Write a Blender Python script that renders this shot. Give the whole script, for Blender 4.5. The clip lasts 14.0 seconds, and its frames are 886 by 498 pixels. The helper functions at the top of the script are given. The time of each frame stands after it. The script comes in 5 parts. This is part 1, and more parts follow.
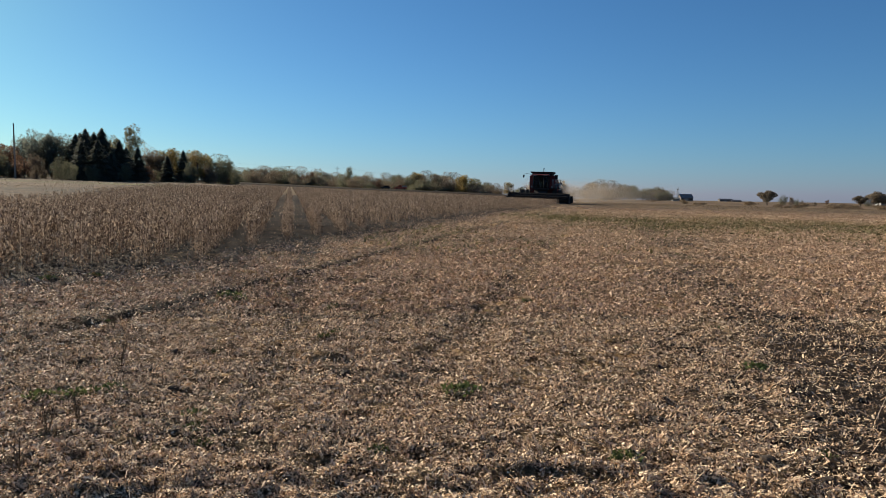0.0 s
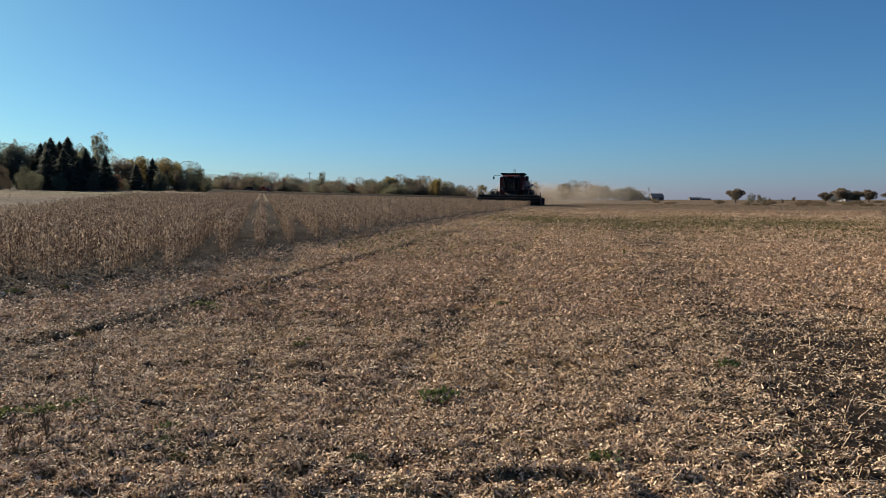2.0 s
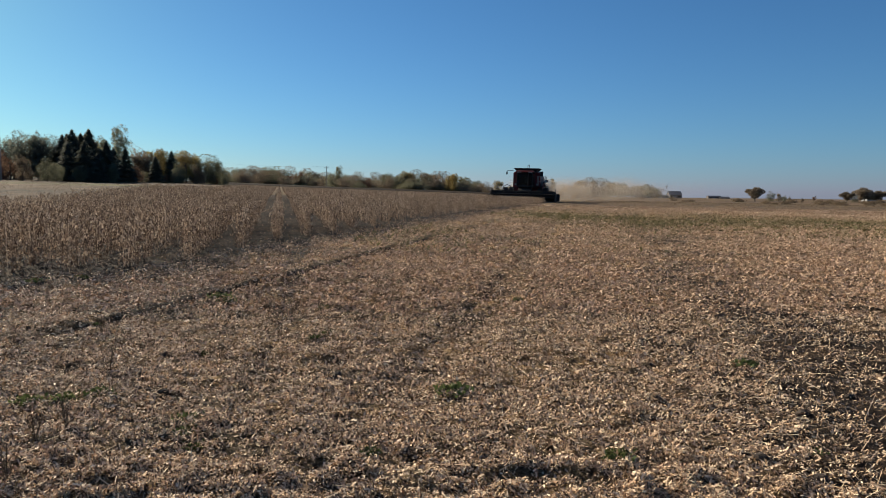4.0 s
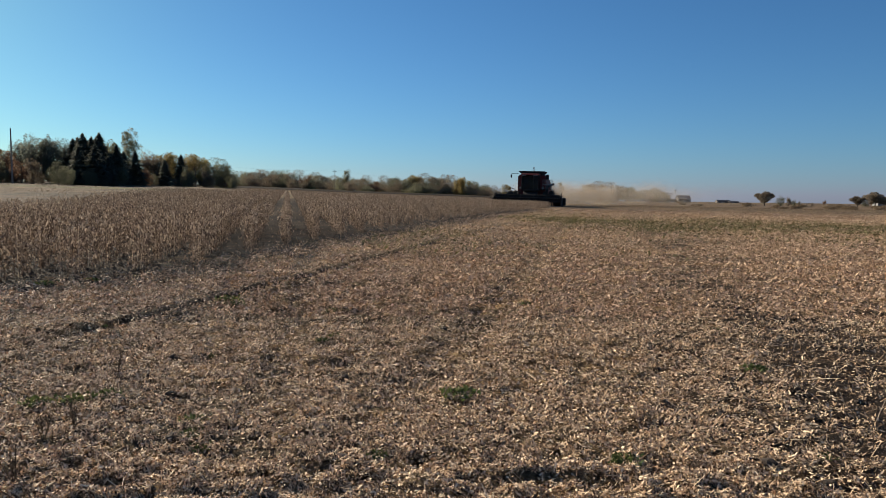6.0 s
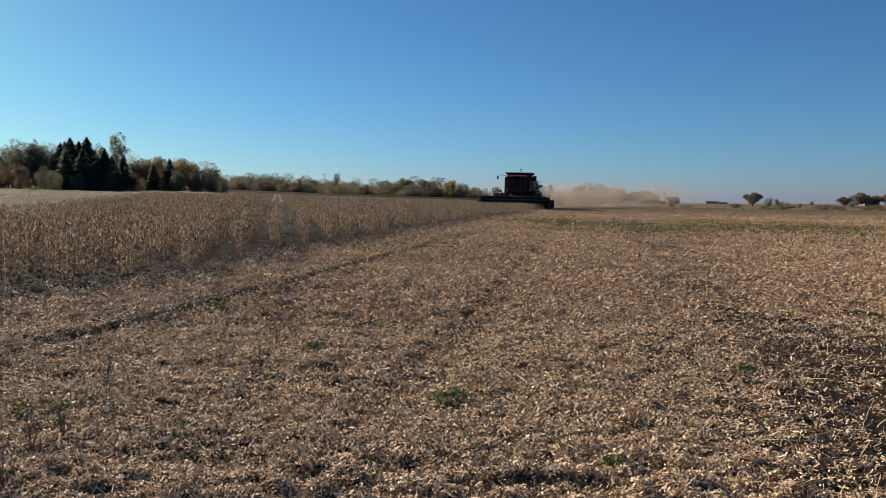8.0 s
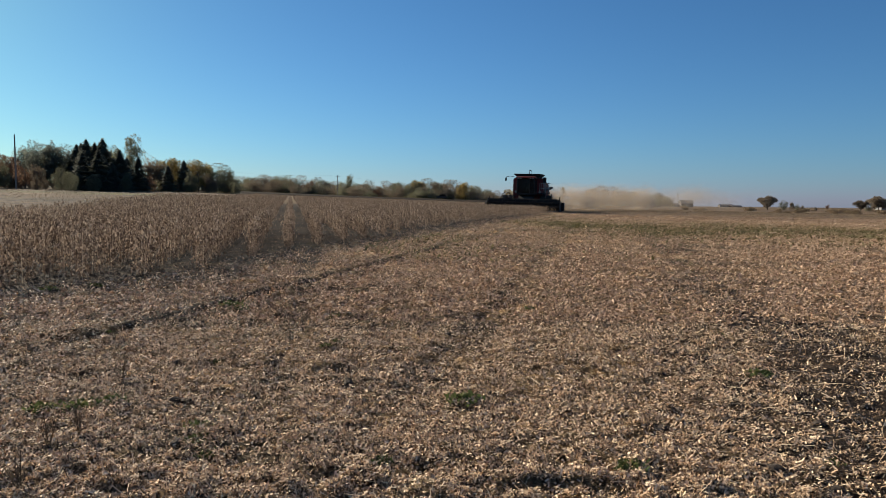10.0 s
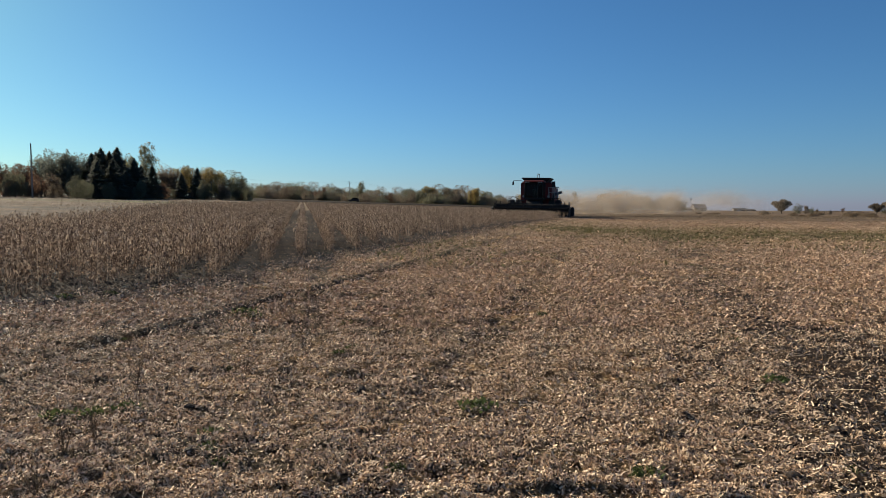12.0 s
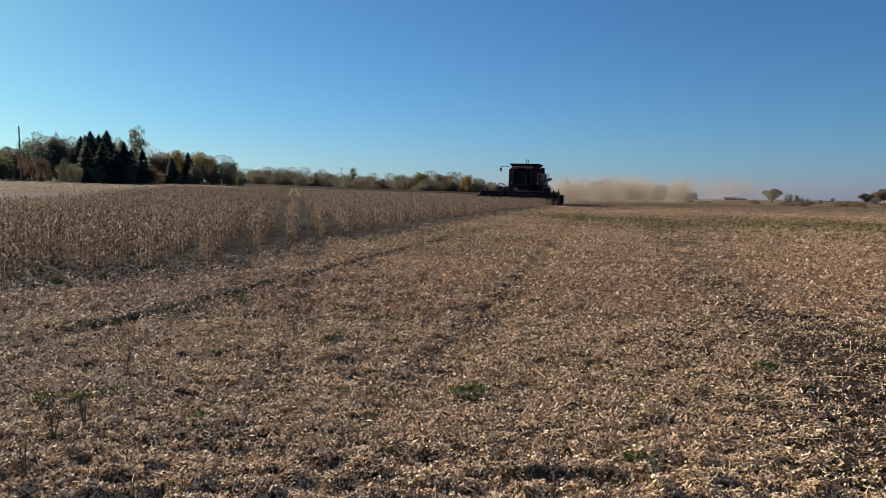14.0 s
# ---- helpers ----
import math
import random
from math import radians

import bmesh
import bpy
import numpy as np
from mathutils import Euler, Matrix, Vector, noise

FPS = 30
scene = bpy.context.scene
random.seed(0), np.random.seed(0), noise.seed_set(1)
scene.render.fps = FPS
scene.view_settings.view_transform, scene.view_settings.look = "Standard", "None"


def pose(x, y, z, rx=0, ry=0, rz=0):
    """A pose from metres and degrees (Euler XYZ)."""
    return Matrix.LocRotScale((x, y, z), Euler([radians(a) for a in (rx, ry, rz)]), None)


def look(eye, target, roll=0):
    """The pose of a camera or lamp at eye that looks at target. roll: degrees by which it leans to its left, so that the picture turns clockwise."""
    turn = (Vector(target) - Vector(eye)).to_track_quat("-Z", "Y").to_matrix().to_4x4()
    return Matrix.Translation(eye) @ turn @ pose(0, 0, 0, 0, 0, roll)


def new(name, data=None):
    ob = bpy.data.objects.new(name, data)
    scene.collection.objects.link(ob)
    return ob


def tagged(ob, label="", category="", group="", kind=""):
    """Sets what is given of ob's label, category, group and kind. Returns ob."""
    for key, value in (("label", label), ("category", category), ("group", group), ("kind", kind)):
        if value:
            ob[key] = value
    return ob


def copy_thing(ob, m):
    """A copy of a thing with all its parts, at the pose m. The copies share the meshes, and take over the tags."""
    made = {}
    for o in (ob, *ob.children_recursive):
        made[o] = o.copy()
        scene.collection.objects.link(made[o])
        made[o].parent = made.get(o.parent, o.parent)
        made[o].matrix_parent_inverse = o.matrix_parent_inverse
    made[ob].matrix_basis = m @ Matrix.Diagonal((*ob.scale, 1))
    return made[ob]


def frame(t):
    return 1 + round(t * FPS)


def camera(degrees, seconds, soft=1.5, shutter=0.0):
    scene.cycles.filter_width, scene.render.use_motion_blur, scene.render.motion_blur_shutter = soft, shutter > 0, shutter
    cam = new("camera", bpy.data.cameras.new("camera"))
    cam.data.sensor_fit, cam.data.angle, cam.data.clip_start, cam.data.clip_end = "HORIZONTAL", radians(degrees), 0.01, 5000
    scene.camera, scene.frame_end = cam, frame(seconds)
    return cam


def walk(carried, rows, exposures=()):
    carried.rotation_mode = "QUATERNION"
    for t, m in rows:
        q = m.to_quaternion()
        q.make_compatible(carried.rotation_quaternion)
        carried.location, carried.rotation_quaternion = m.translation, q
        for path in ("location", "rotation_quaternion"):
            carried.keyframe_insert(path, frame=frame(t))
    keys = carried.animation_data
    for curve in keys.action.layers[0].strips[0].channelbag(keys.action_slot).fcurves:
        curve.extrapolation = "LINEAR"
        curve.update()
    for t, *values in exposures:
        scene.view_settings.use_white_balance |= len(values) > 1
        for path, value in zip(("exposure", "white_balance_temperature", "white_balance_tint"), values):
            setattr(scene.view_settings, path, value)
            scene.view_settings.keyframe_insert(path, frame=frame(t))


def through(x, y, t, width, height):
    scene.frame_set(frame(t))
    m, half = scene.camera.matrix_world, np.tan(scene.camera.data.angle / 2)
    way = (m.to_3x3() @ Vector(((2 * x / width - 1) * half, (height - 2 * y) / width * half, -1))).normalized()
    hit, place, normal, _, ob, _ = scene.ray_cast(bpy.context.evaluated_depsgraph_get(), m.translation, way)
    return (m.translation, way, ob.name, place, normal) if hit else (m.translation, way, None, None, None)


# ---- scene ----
CAMERA_ROWS = [
    (0.0, pose(0.000, -0.000, 1.280, 85.200, -0.800, 0.000)),
    (0.5, pose(-0.002, -0.010, 1.285, 85.383, -0.377, -1.160)),
    (1.0, pose(-0.002, 0.003, 1.289, 85.392, -0.301, -1.945)),
    (1.5, pose(-0.001, 0.003, 1.293, 85.576, 0.158, -2.491)),
    (2.0, pose(0.001, 0.007, 1.291, 85.496, 0.192, -2.183)),
    (2.5, pose(-0.006, 0.007, 1.292, 85.817, -0.056, -2.083)),
    (3.0, pose(-0.003, 0.010, 1.294, 85.852, -0.225, -1.898)),
    (5.5, pose(-0.006, 0.020, 1.276, 83.746, -0.311, 0.624)),
    (6.0, pose(0.001, 0.014, 1.285, 85.421, -0.503, -0.181)),
    (6.5, pose(0.005, 0.020, 1.286, 85.927, -0.280, -0.986)),
    (7.0, pose(0.007, 0.006, 1.290, 86.002, -0.090, -1.415)),
    (7.5, pose(0.002, 0.010, 1.290, 86.161, -0.423, -1.297)),
    (8.0, pose(0.002, 0.015, 1.289, 85.657, -0.196, -0.986)),
    (10.5, pose(-0.014, 0.020, 1.286, 85.849, -0.528, 0.716)),
    (11.0, pose(-0.016, 0.025, 1.294, 84.785, -0.065, 1.814)),
    (11.5, pose(-0.013, 0.022, 1.292, 85.903, -0.092, 1.620)),
    (12.0, pose(-0.012, 0.019, 1.290, 86.299, -0.020, 0.993)),
    (12.5, pose(-0.013, 0.025, 1.287, 85.687, -0.122, 0.997)),
    (13.0, pose(-0.013, 0.028, 1.288, 85.531, -0.214, 0.237)),
    (13.5, pose(-0.013, 0.034, 1.285, 85.247, -0.548, 0.368)),
    (14.0, pose(-0.016, 0.034, 1.280, 85.201, -0.467, 0.337)),
]
# ---- camera and its path ----
cam = camera(65.6, 14.0, soft=0.6)
walk(cam, CAMERA_ROWS, [(0.0, 0.9, 6500, 10), (14.0, 0.9, 6500, 10)])

# ---- daylight ----
SUN_AZ, SUN_EL = -47.0, 24.0      # degrees from +y towards +x, and above the horizon
world = bpy.data.worlds.new("sky")
scene.world = world
world.use_nodes = True
wt = world.node_tree
# one clear sky, its haze and ozone set for each of the three colours
bands = wt.nodes.new("ShaderNodeCombineColor")
for i, (dust, air, ozone) in enumerate(((0.25, 0.65, 3.0), (0.42, 1.0, 3.0), (0.06, 1.0, 6.0))):
    sky = wt.nodes.new("ShaderNodeTexSky")
    sky.sky_type = "NISHITA"
    sky.sun_disc = False
    sky.sun_elevation = radians(SUN_EL)
    sky.sun_rotation = radians(SUN_AZ)
    sky.altitude = 250
    sky.dust_density, sky.air_density, sky.ozone_density = dust, air, ozone
    split = wt.nodes.new("ShaderNodeSeparateColor")
    wt.links.new(sky.outputs[0], split.inputs[0])
    wt.links.new(split.outputs[i], bands.inputs[i])
clear = wt.nodes.new("ShaderNodeMix")
clear.data_type, clear.blend_type = "RGBA", "MULTIPLY"
clear.inputs[0].default_value, clear.inputs[7].default_value = 1.0, (0.575, 0.714, 0.965, 1)
wt.links.new(bands.outputs[0], clear.inputs[6])
wt.links.new(clear.outputs[2], wt.nodes["Background"].inputs[0])
wt.nodes["Background"].inputs[1].default_value = 0.050
sun = new("sun", bpy.data.lights.new("sun", "SUN"))
sun.data.energy, sun.data.angle, sun.data.color = 5.0, radians(0.55), (1.0, 0.87, 0.69)
_az, _el = radians(SUN_AZ), radians(SUN_EL)
sun.matrix_world = look((0, 0, 60), Vector((0, 0, 60)) - Vector((math.sin(_az) * math.cos(_el), math.cos(_az) * math.cos(_el), math.sin(_el))))

rnd = random.Random(7)
nrng = np.random.default_rng(11)

# ---- the lie of the land ----
AZ = (-60, -40, -32, -20, -8, 2, 10, 20, 32, 60)
NEAR_RISE = (1.5, 1.3, 1.2, 0.9, 0.5, 0.3, 0.1, -0.05, -0.2, -0.3)
FAR_RISE = (3.6, 3.6, 3.5, 2.8, 0.7, -0.6, -2.2, -2.5, -2.6, -2.6)
HORIZON_RISE = (0, 0, 0, -1, -3, -4, -5, -5.5, -6, -6)


def smooth(a, b, v):
    u = np.clip((v - a) / (b - a), 0, 1)
    return u * u * (3 - 2 * u)


def ground(x, y):
    """Height of the land, without its fine relief."""
    x, y = np.asarray(x, float), np.asarray(y, float)
    r, az = np.hypot(x, y), np.degrees(np.arctan2(x, y))
    az = np.where(y < 0, np.sign(x) * 60 * 1.0, az)
    a, b, c = np.interp(az, AZ, NEAR_RISE), np.interp(az, AZ, FAR_RISE), np.interp(az, AZ, HORIZON_RISE)
    fall = 0.0076 * np.maximum(r - 1100, 0) * smooth(-5, 8, az)
    return a * smooth(10, 65, r) + b * smooth(40, 320, r) + c * smooth(300, 1200, r) - fall


def gz(x, y):
    return float(ground(x, y))


# Lines of the plan: the way the combine goes, the crop's rows, the crop's edge.
WAY = Vector((0.250, 0.968)).normalized()           # back along the swath
ROW = Vector((-math.sin(radians(12.5)), math.cos(radians(12.5))))
ROWN = Vector((ROW.y, -ROW.x))
ROW_GAP = 0.78
EDGE = ((-30.0, -3.0), (-10.0, 6.5), (-5.87, 9.3), (-4.75, 10.8), (-4.22, 12.4), (-3.73, 16.6), (-2.31, 21.1), (-0.54, 28.2), (4.1, 43.0), (9.4, 59.5), (40.0, 178.0))
CROP_LEFT = -8.63                                   # across the rows
C0, C14 = Vector((12.36, 86.1)), Vector((7.60, 67.6))
HALF_HEADER = 3.65
HEADER_AHEAD = 4.4


def edge_x(y):
    return np.interp(y, [p[1] for p in EDGE], [p[0] for p in EDGE])


def combine_at(t):
    return C0 + (C14 - C0) * (t / 14)


# ---- materials ----
def nodes(name):
    m = bpy.data.materials.new(name)
    m.use_nodes = True
    t = m.node_tree
    return m, t, t.nodes["Principled BSDF"]


def add(t, kind, **kw):
    n = t.nodes.new(kind)
    for k, v in kw.items():
        n.inputs[k.replace("_", " ")].default_value = v
    return n


def ramp(t, fac, stops):
    n = t.nodes.new("ShaderNodeValToRGB")
    e = n.color_ramp.elements
    while len(e) < len(stops):
        e.new(0.5)
    for el, (p, c) in zip(e, stops):
        el.position, el.color = p, (*c, 1)
    t.links.new(fac, n.inputs[0])
    return n.outputs[0]


def mix(t, fac, a, b, mode="MIX"):
    n = t.nodes.new("ShaderNodeMix")
    n.data_type, n.blend_type = "RGBA", mode
    for sock, v in ((n.inputs[0], fac), (n.inputs[6], a), (n.inputs[7], b)):
        if hasattr(v, "is_linked"):
            t.links.new(v, sock)
        else:
            sock.default_value = (*v, 1) if isinstance(v, tuple) else v
    return n.outputs[2]


def coords(t, scale=(1, 1, 1), turn=0.0, generated=False):
    c = t.nodes.new("ShaderNodeTexCoord") if generated else t.nodes.new("ShaderNodeNewGeometry")
    m = t.nodes.new("ShaderNodeMapping")
    m.inputs["Scale"].default_value = scale
    m.inputs["Rotation"].default_value = (0, 0, turn)
    t.links.new(c.outputs["Object"] if generated else c.outputs["Position"], m.inputs[0])
    return m.outputs[0]


def noise_tex(t, vec, scale, detail=4.0, rough=0.6):
    n = add(t, "ShaderNodeTexNoise", Scale=scale, Detail=detail, Roughness=rough)
    t.links.new(vec, n.inputs["Vector"])
    return n.outputs["Fac"]


def bump(t, bsdf, height, strength=0.4, dist=0.02):
    b = add(t, "ShaderNodeBump", Strength=strength, Distance=dist)
    t.links.new(height, b.inputs["Height"])
    t.links.new(b.outputs[0], bsdf.inputs["Normal"])


def island(t):
    return t.nodes.new("ShaderNodeNewGeometry").outputs["Random Per Island"]


def obj_random(t):
    return t.nodes.new("ShaderNodeObjectInfo").outputs["Random"]


def foliage(name, stops, through=0.3, rough=0.7, per_object=0.5):
    m, t, b = nodes(name)
    col = ramp(t, island(t), stops)
    v = add(t, "ShaderNodeHueSaturation", Fac=1.0)
    t.links.new(col, v.inputs["Color"])
    mr = add(t, "ShaderNodeMapRange", To_Min=1 - per_object * 0.4, To_Max=1 + per_object * 0.4)
    t.links.new(obj_random(t), mr.inputs[0])
    t.links.new(mr.outputs[0], v.inputs["Value"])
    t.links.new(v.outputs[0], b.inputs["Base Color"])
    b.inputs["Roughness"].default_value = rough
    b.inputs["Specular IOR Level"].default_value = 0.05
    tr = t.nodes.new("ShaderNodeBsdfTranslucent")
    t.links.new(v.outputs[0], tr.inputs[0])
    ms = t.nodes.new("ShaderNodeMixShader")
    ms.inputs[0].default_value = through
    t.links.new(b.outputs[0], ms.inputs[1])
    t.links.new(tr.outputs[0], ms.inputs[2])
    t.links.new(ms.outputs[0], t.nodes["Material Output"].inputs[0])
    return m


def plain(name, colour, rough=0.5, metal=0.0, vary=0.25, scale=3.0, relief=0.0, dirt=None, dirt_amount=0.5):
    m, t, b = nodes(name)
    v = coords(t, generated=True)
    n = noise_tex(t, v, scale)
    fine = noise_tex(t, v, scale * 9, 6)
    dark, light = tuple(c * (1 - vary) for c in colour), tuple(min(1, c * (1 + vary)) for c in colour)
    col = mix(t, fine, mix(t, n, dark, light), mix(t, n, light, dark))
    if dirt:
        f = t.nodes.new("ShaderNodeMapRange")
        f.inputs[1].default_value, f.inputs[2].default_value = 0.45, 0.7
        f.inputs[4].default_value = dirt_amount
        t.links.new(noise_tex(t, v, scale * 1.7, 8, 0.7), f.inputs[0])
        col = mix(t, f.outputs[0], col, dirt)
    t.links.new(col, b.inputs["Base Color"])
    b.inputs["Roughness"].default_value, b.inputs["Metallic"].default_value = rough, metal
    b.inputs["Specular IOR Level"].default_value = 0.25
    if relief:
        bump(t, b, fine, 0.5, relief)
    return m


def make_ground_material():
    m, t, b = nodes("harvested_soil")
    zone = t.nodes.new("ShaderNodeAttribute")
    zone.attribute_name = "zone"
    sep = t.nodes.new("ShaderNodeSeparateColor")
    t.links.new(zone.outputs["Color"], sep.inputs[0])
    pos = coords(t)
    mid = noise_tex(t, coords(t, (1.0, 0.3, 1.0), math.atan2(WAY.x, WAY.y)), 1.6, 5, 0.65)
    coarse = noise_tex(t, pos, 5, 6, 0.7)
    fine = noise_tex(t, pos, 16, 8, 0.8)
    grain = noise_tex(t, pos, 70, 4, 0.8)
    straw = ramp(t, fine, ((0.36, (0.022, 0.016, 0.011)), (0.47, (0.15, 0.105, 0.06)), (0.54, (0.30, 0.235, 0.15)), (0.66, (0.52, 0.43, 0.29))))
    soil = ramp(t, fine, ((0.38, (0.010, 0.008, 0.007)), (0.5, (0.032, 0.025, 0.020)), (0.68, (0.11, 0.086, 0.064))))
    # straw cover follows the zone, broken up by noise
    br = t.nodes.new("ShaderNodeMath")
    br.operation = "ADD"
    t.links.new(sep.outputs[0], br.inputs[0])
    t.links.new(mid, br.inputs[1])
    cover = ramp(t, br.outputs[0], ((0.62, (0, 0, 0)), (0.98, (1, 1, 1))))
    col = mix(t, cover, soil, straw)
    tint = ramp(t, coarse, ((0.35, (0.88, 0.93, 0.98)), (0.65, (1.15, 1.0, 0.86))))
    col = mix(t, 1.0, col, tint, "MULTIPLY")
    gm = t.nodes.new("ShaderNodeMath")
    gm.operation = "MULTIPLY_ADD"
    t.links.new(coarse, gm.inputs[0])
    gm.inputs[1].default_value = 1.6
    gm.inputs[2].default_value = -0.8
    ga = t.nodes.new("ShaderNodeMath")
    ga.operation = "ADD"
    t.links.new(gm.outputs[0], ga.inputs[0])
    t.links.new(sep.outputs[1], ga.inputs[1])
    gf = ramp(t, ga.outputs[0], ((0.25, (0, 0, 0)), (0.8, (0.8, 0.8, 0.8))))
    col = mix(t, gf, col, ramp(t, fine, ((0.35, (0.03, 0.035, 0.012)), (0.5, (0.10, 0.11, 0.035)), (0.7, (0.24, 0.23, 0.09)))))
    # old dry grass beyond the cut field
    col = mix(t, sep.outputs[2], col, ramp(t, coarse, ((0.35, (0.050, 0.036, 0.026)), (0.5, (0.105, 0.077, 0.054)), (0.68, (0.19, 0.145, 0.098)))))
    patch = noise_tex(t, coords(t, (0.5, 1.0, 1.0)), 1.7, 6, 0.75)
    col = mix(t, 1.0, col, ramp(t, patch, ((0.38, (0.42, 0.42, 0.44)), (0.5, (0.95, 0.95, 0.95)), (0.62, (1.5, 1.4, 1.22)))), "MULTIPLY")
    band = noise_tex(t, coords(t, (0.02, 0.30, 1.0)), 1.0, 5, 0.7)
    col = mix(t, 1.0, col, ramp(t, band, ((0.38, (0.55, 0.57, 0.54)), (0.5, (1, 1, 1)), (0.62, (1.45, 1.32, 1.14)))), "MULTIPLY")
    t.links.new(col, b.inputs["Base Color"])
    b.inputs["Roughness"].default_value = 0.95
    b.inputs["Specular IOR Level"].default_value = 0.1
    bump(t, b, mix(t, 0.5, fine, grain), 1.0, 0.08)
    return m


M_GROUND = make_ground_material()
M_STRAW = foliage("chopped_straw", ((0.0, (0.045, 0.031, 0.022)), (0.25, (0.22, 0.148, 0.093)), (0.5, (0.56, 0.39, 0.25)), (1.0, (0.96, 0.77, 0.54))), 0.03, 0.6, 0.0)
M_STRAW_MIXED = foliage("straw_and_chaff", ((0.0, (0.13, 0.085, 0.056)), (0.3, (0.34, 0.225, 0.145)), (0.65, (0.60, 0.415, 0.275)), (1.0, (0.86, 0.65, 0.45))), 0.03, 0.6, 0.0)
M_CROP = foliage("dry_soybean", ((0.0, (0.05, 0.035, 0.027)), (0.35, (0.15, 0.107, 0.078)), (0.7, (0.32, 0.24, 0.175)), (1.0, (0.56, 0.45, 0.335))), 0.22, 0.7, 0.15)
M_WEED = foliage("weed_green", ((0.0, (0.045, 0.058, 0.022)), (0.6, (0.10, 0.125, 0.045)), (1.0, (0.21, 0.22, 0.085))), 0.3, 0.6, 0.2)
M_REGROWTH = foliage("olive_regrowth", ((0.0, (0.07, 0.061, 0.030)), (0.6, (0.16, 0.14, 0.068)), (1.0, (0.30, 0.26, 0.135))), 0.3, 0.7, 0.0)
M_SPRUCE = foliage("spruce_needles", ((0.0, (0.095, 0.102, 0.088)), (0.6, (0.13, 0.138, 0.112)), (1.0, (0.18, 0.188, 0.145))), 0.6, 0.7, 0.4)
M_LEAF_GREEN = foliage("green_leaves", ((0.0, (0.105, 0.108, 0.075)), (0.6, (0.14, 0.14, 0.092)), (1.0, (0.18, 0.178, 0.11))), 0.5, 0.6, 0.5)
M_LEAF_BROWN = foliage("brown_leaves", ((0.0, (0.12, 0.097, 0.075)), (0.6, (0.165, 0.133, 0.098)), (1.0, (0.215, 0.175, 0.122))), 0.5, 0.7, 0.5)
M_LEAF_YELLOW = foliage("yellow_leaves", ((0.0, (0.15, 0.11, 0.045)), (0.6, (0.27, 0.20, 0.075)), (1.0, (0.42, 0.33, 0.13))), 0.4, 0.6, 0.3)
M_LEAF_PALE = foliage("thin_pale_leaves", ((0.0, (0.10, 0.10, 0.06)), (0.6, (0.20, 0.19, 0.11)), (1.0, (0.32, 0.29, 0.17))), 0.4, 0.6, 0.2)
M_LEAF_RED = foliage("rusty_leaves", ((0.0, (0.11, 0.068, 0.048)), (0.6, (0.19, 0.115, 0.075)), (1.0, (0.28, 0.18, 0.11))), 0.4, 0.6, 0.3)
M_BARK = plain("bark", (0.09, 0.075, 0.06), 0.9, 0, 0.4, 4, 0.02)
M_RED = plain("faded_red_paint", (0.13, 0.016, 0.016), 0.6, 0, 0.3, 1.5, 0, (0.09, 0.065, 0.045), 0.5)
M_BLACK = plain("dusty_black_steel", (0.022, 0.021, 0.021), 0.95, 0.0, 0.4, 2.0, 0, (0.05, 0.04, 0.03), 0.4)
M_RUBBER = plain("tyre_rubber", (0.025, 0.024, 0.023), 0.85, 0, 0.3, 4, 0, (0.13, 0.10, 0.07), 0.5)
M_STEEL = plain("worn_steel", (0.30, 0.29, 0.28), 0.45, 0.8, 0.3, 4)
M_GREY = plain("grey_paint", (0.24, 0.24, 0.23), 0.5, 0, 0.2, 3)
M_WHITE = plain("white_paint", (0.75, 0.74, 0.70), 0.6, 0, 0.1, 2)
M_POLE = plain("weathered_pole_wood", (0.19, 0.165, 0.14), 0.9, 0, 0.35, 2, 0.01)
M_ROOF = plain("grey_roof_sheet", (0.13, 0.135, 0.145), 0.8, 0.0, 0.2, 0.5)


def make_glass():
    m, t, b = nodes("tinted_cab_glass")
    b.inputs["Base Color"].default_value = (0.12, 0.15, 0.15, 1)
    b.inputs["Roughness"].default_value = 0.05
    b.inputs["Transmission Weight"].default_value = 0.9
    b.inputs["IOR"].default_value = 1.1
    return m


M_GLASS = make_glass()


# ---- mesh helpers ----
def part(name, bm, material, parent=None, label="", smooth_faces=False):
    me = bpy.data.meshes.new(name)
    bm.to_mesh(me)
    bm.free()
    me.materials.append(material)
    if smooth_faces:
        me.shade_smooth()
    ob = new(name, me)
    ob.parent = parent
    return tagged(ob, label)


def mesh_from(name, verts, faces, materials, mat_index=None):
    """verts: n x 3, faces: m x k of one corner count."""
    verts, faces = np.asarray(verts, np.float32), np.asarray(faces, np.int32)
    me = bpy.data.meshes.new(name)
    k = faces.shape[1]
    me.vertices.add(len(verts))
    me.vertices.foreach_set("co", verts.ravel())
    me.loops.add(faces.size)
    me.loops.foreach_set("vertex_index", faces.ravel())
    me.polygons.add(len(faces))
    me.polygons.foreach_set("loop_start", np.arange(0, faces.size, k, dtype=np.int32))
    for m in materials:
        me.materials.append(m)
    if mat_index is not None:
        me.polygons.foreach_set("material_index", np.asarray(mat_index, np.int32))
    me.update(calc_edges=True)
    return me


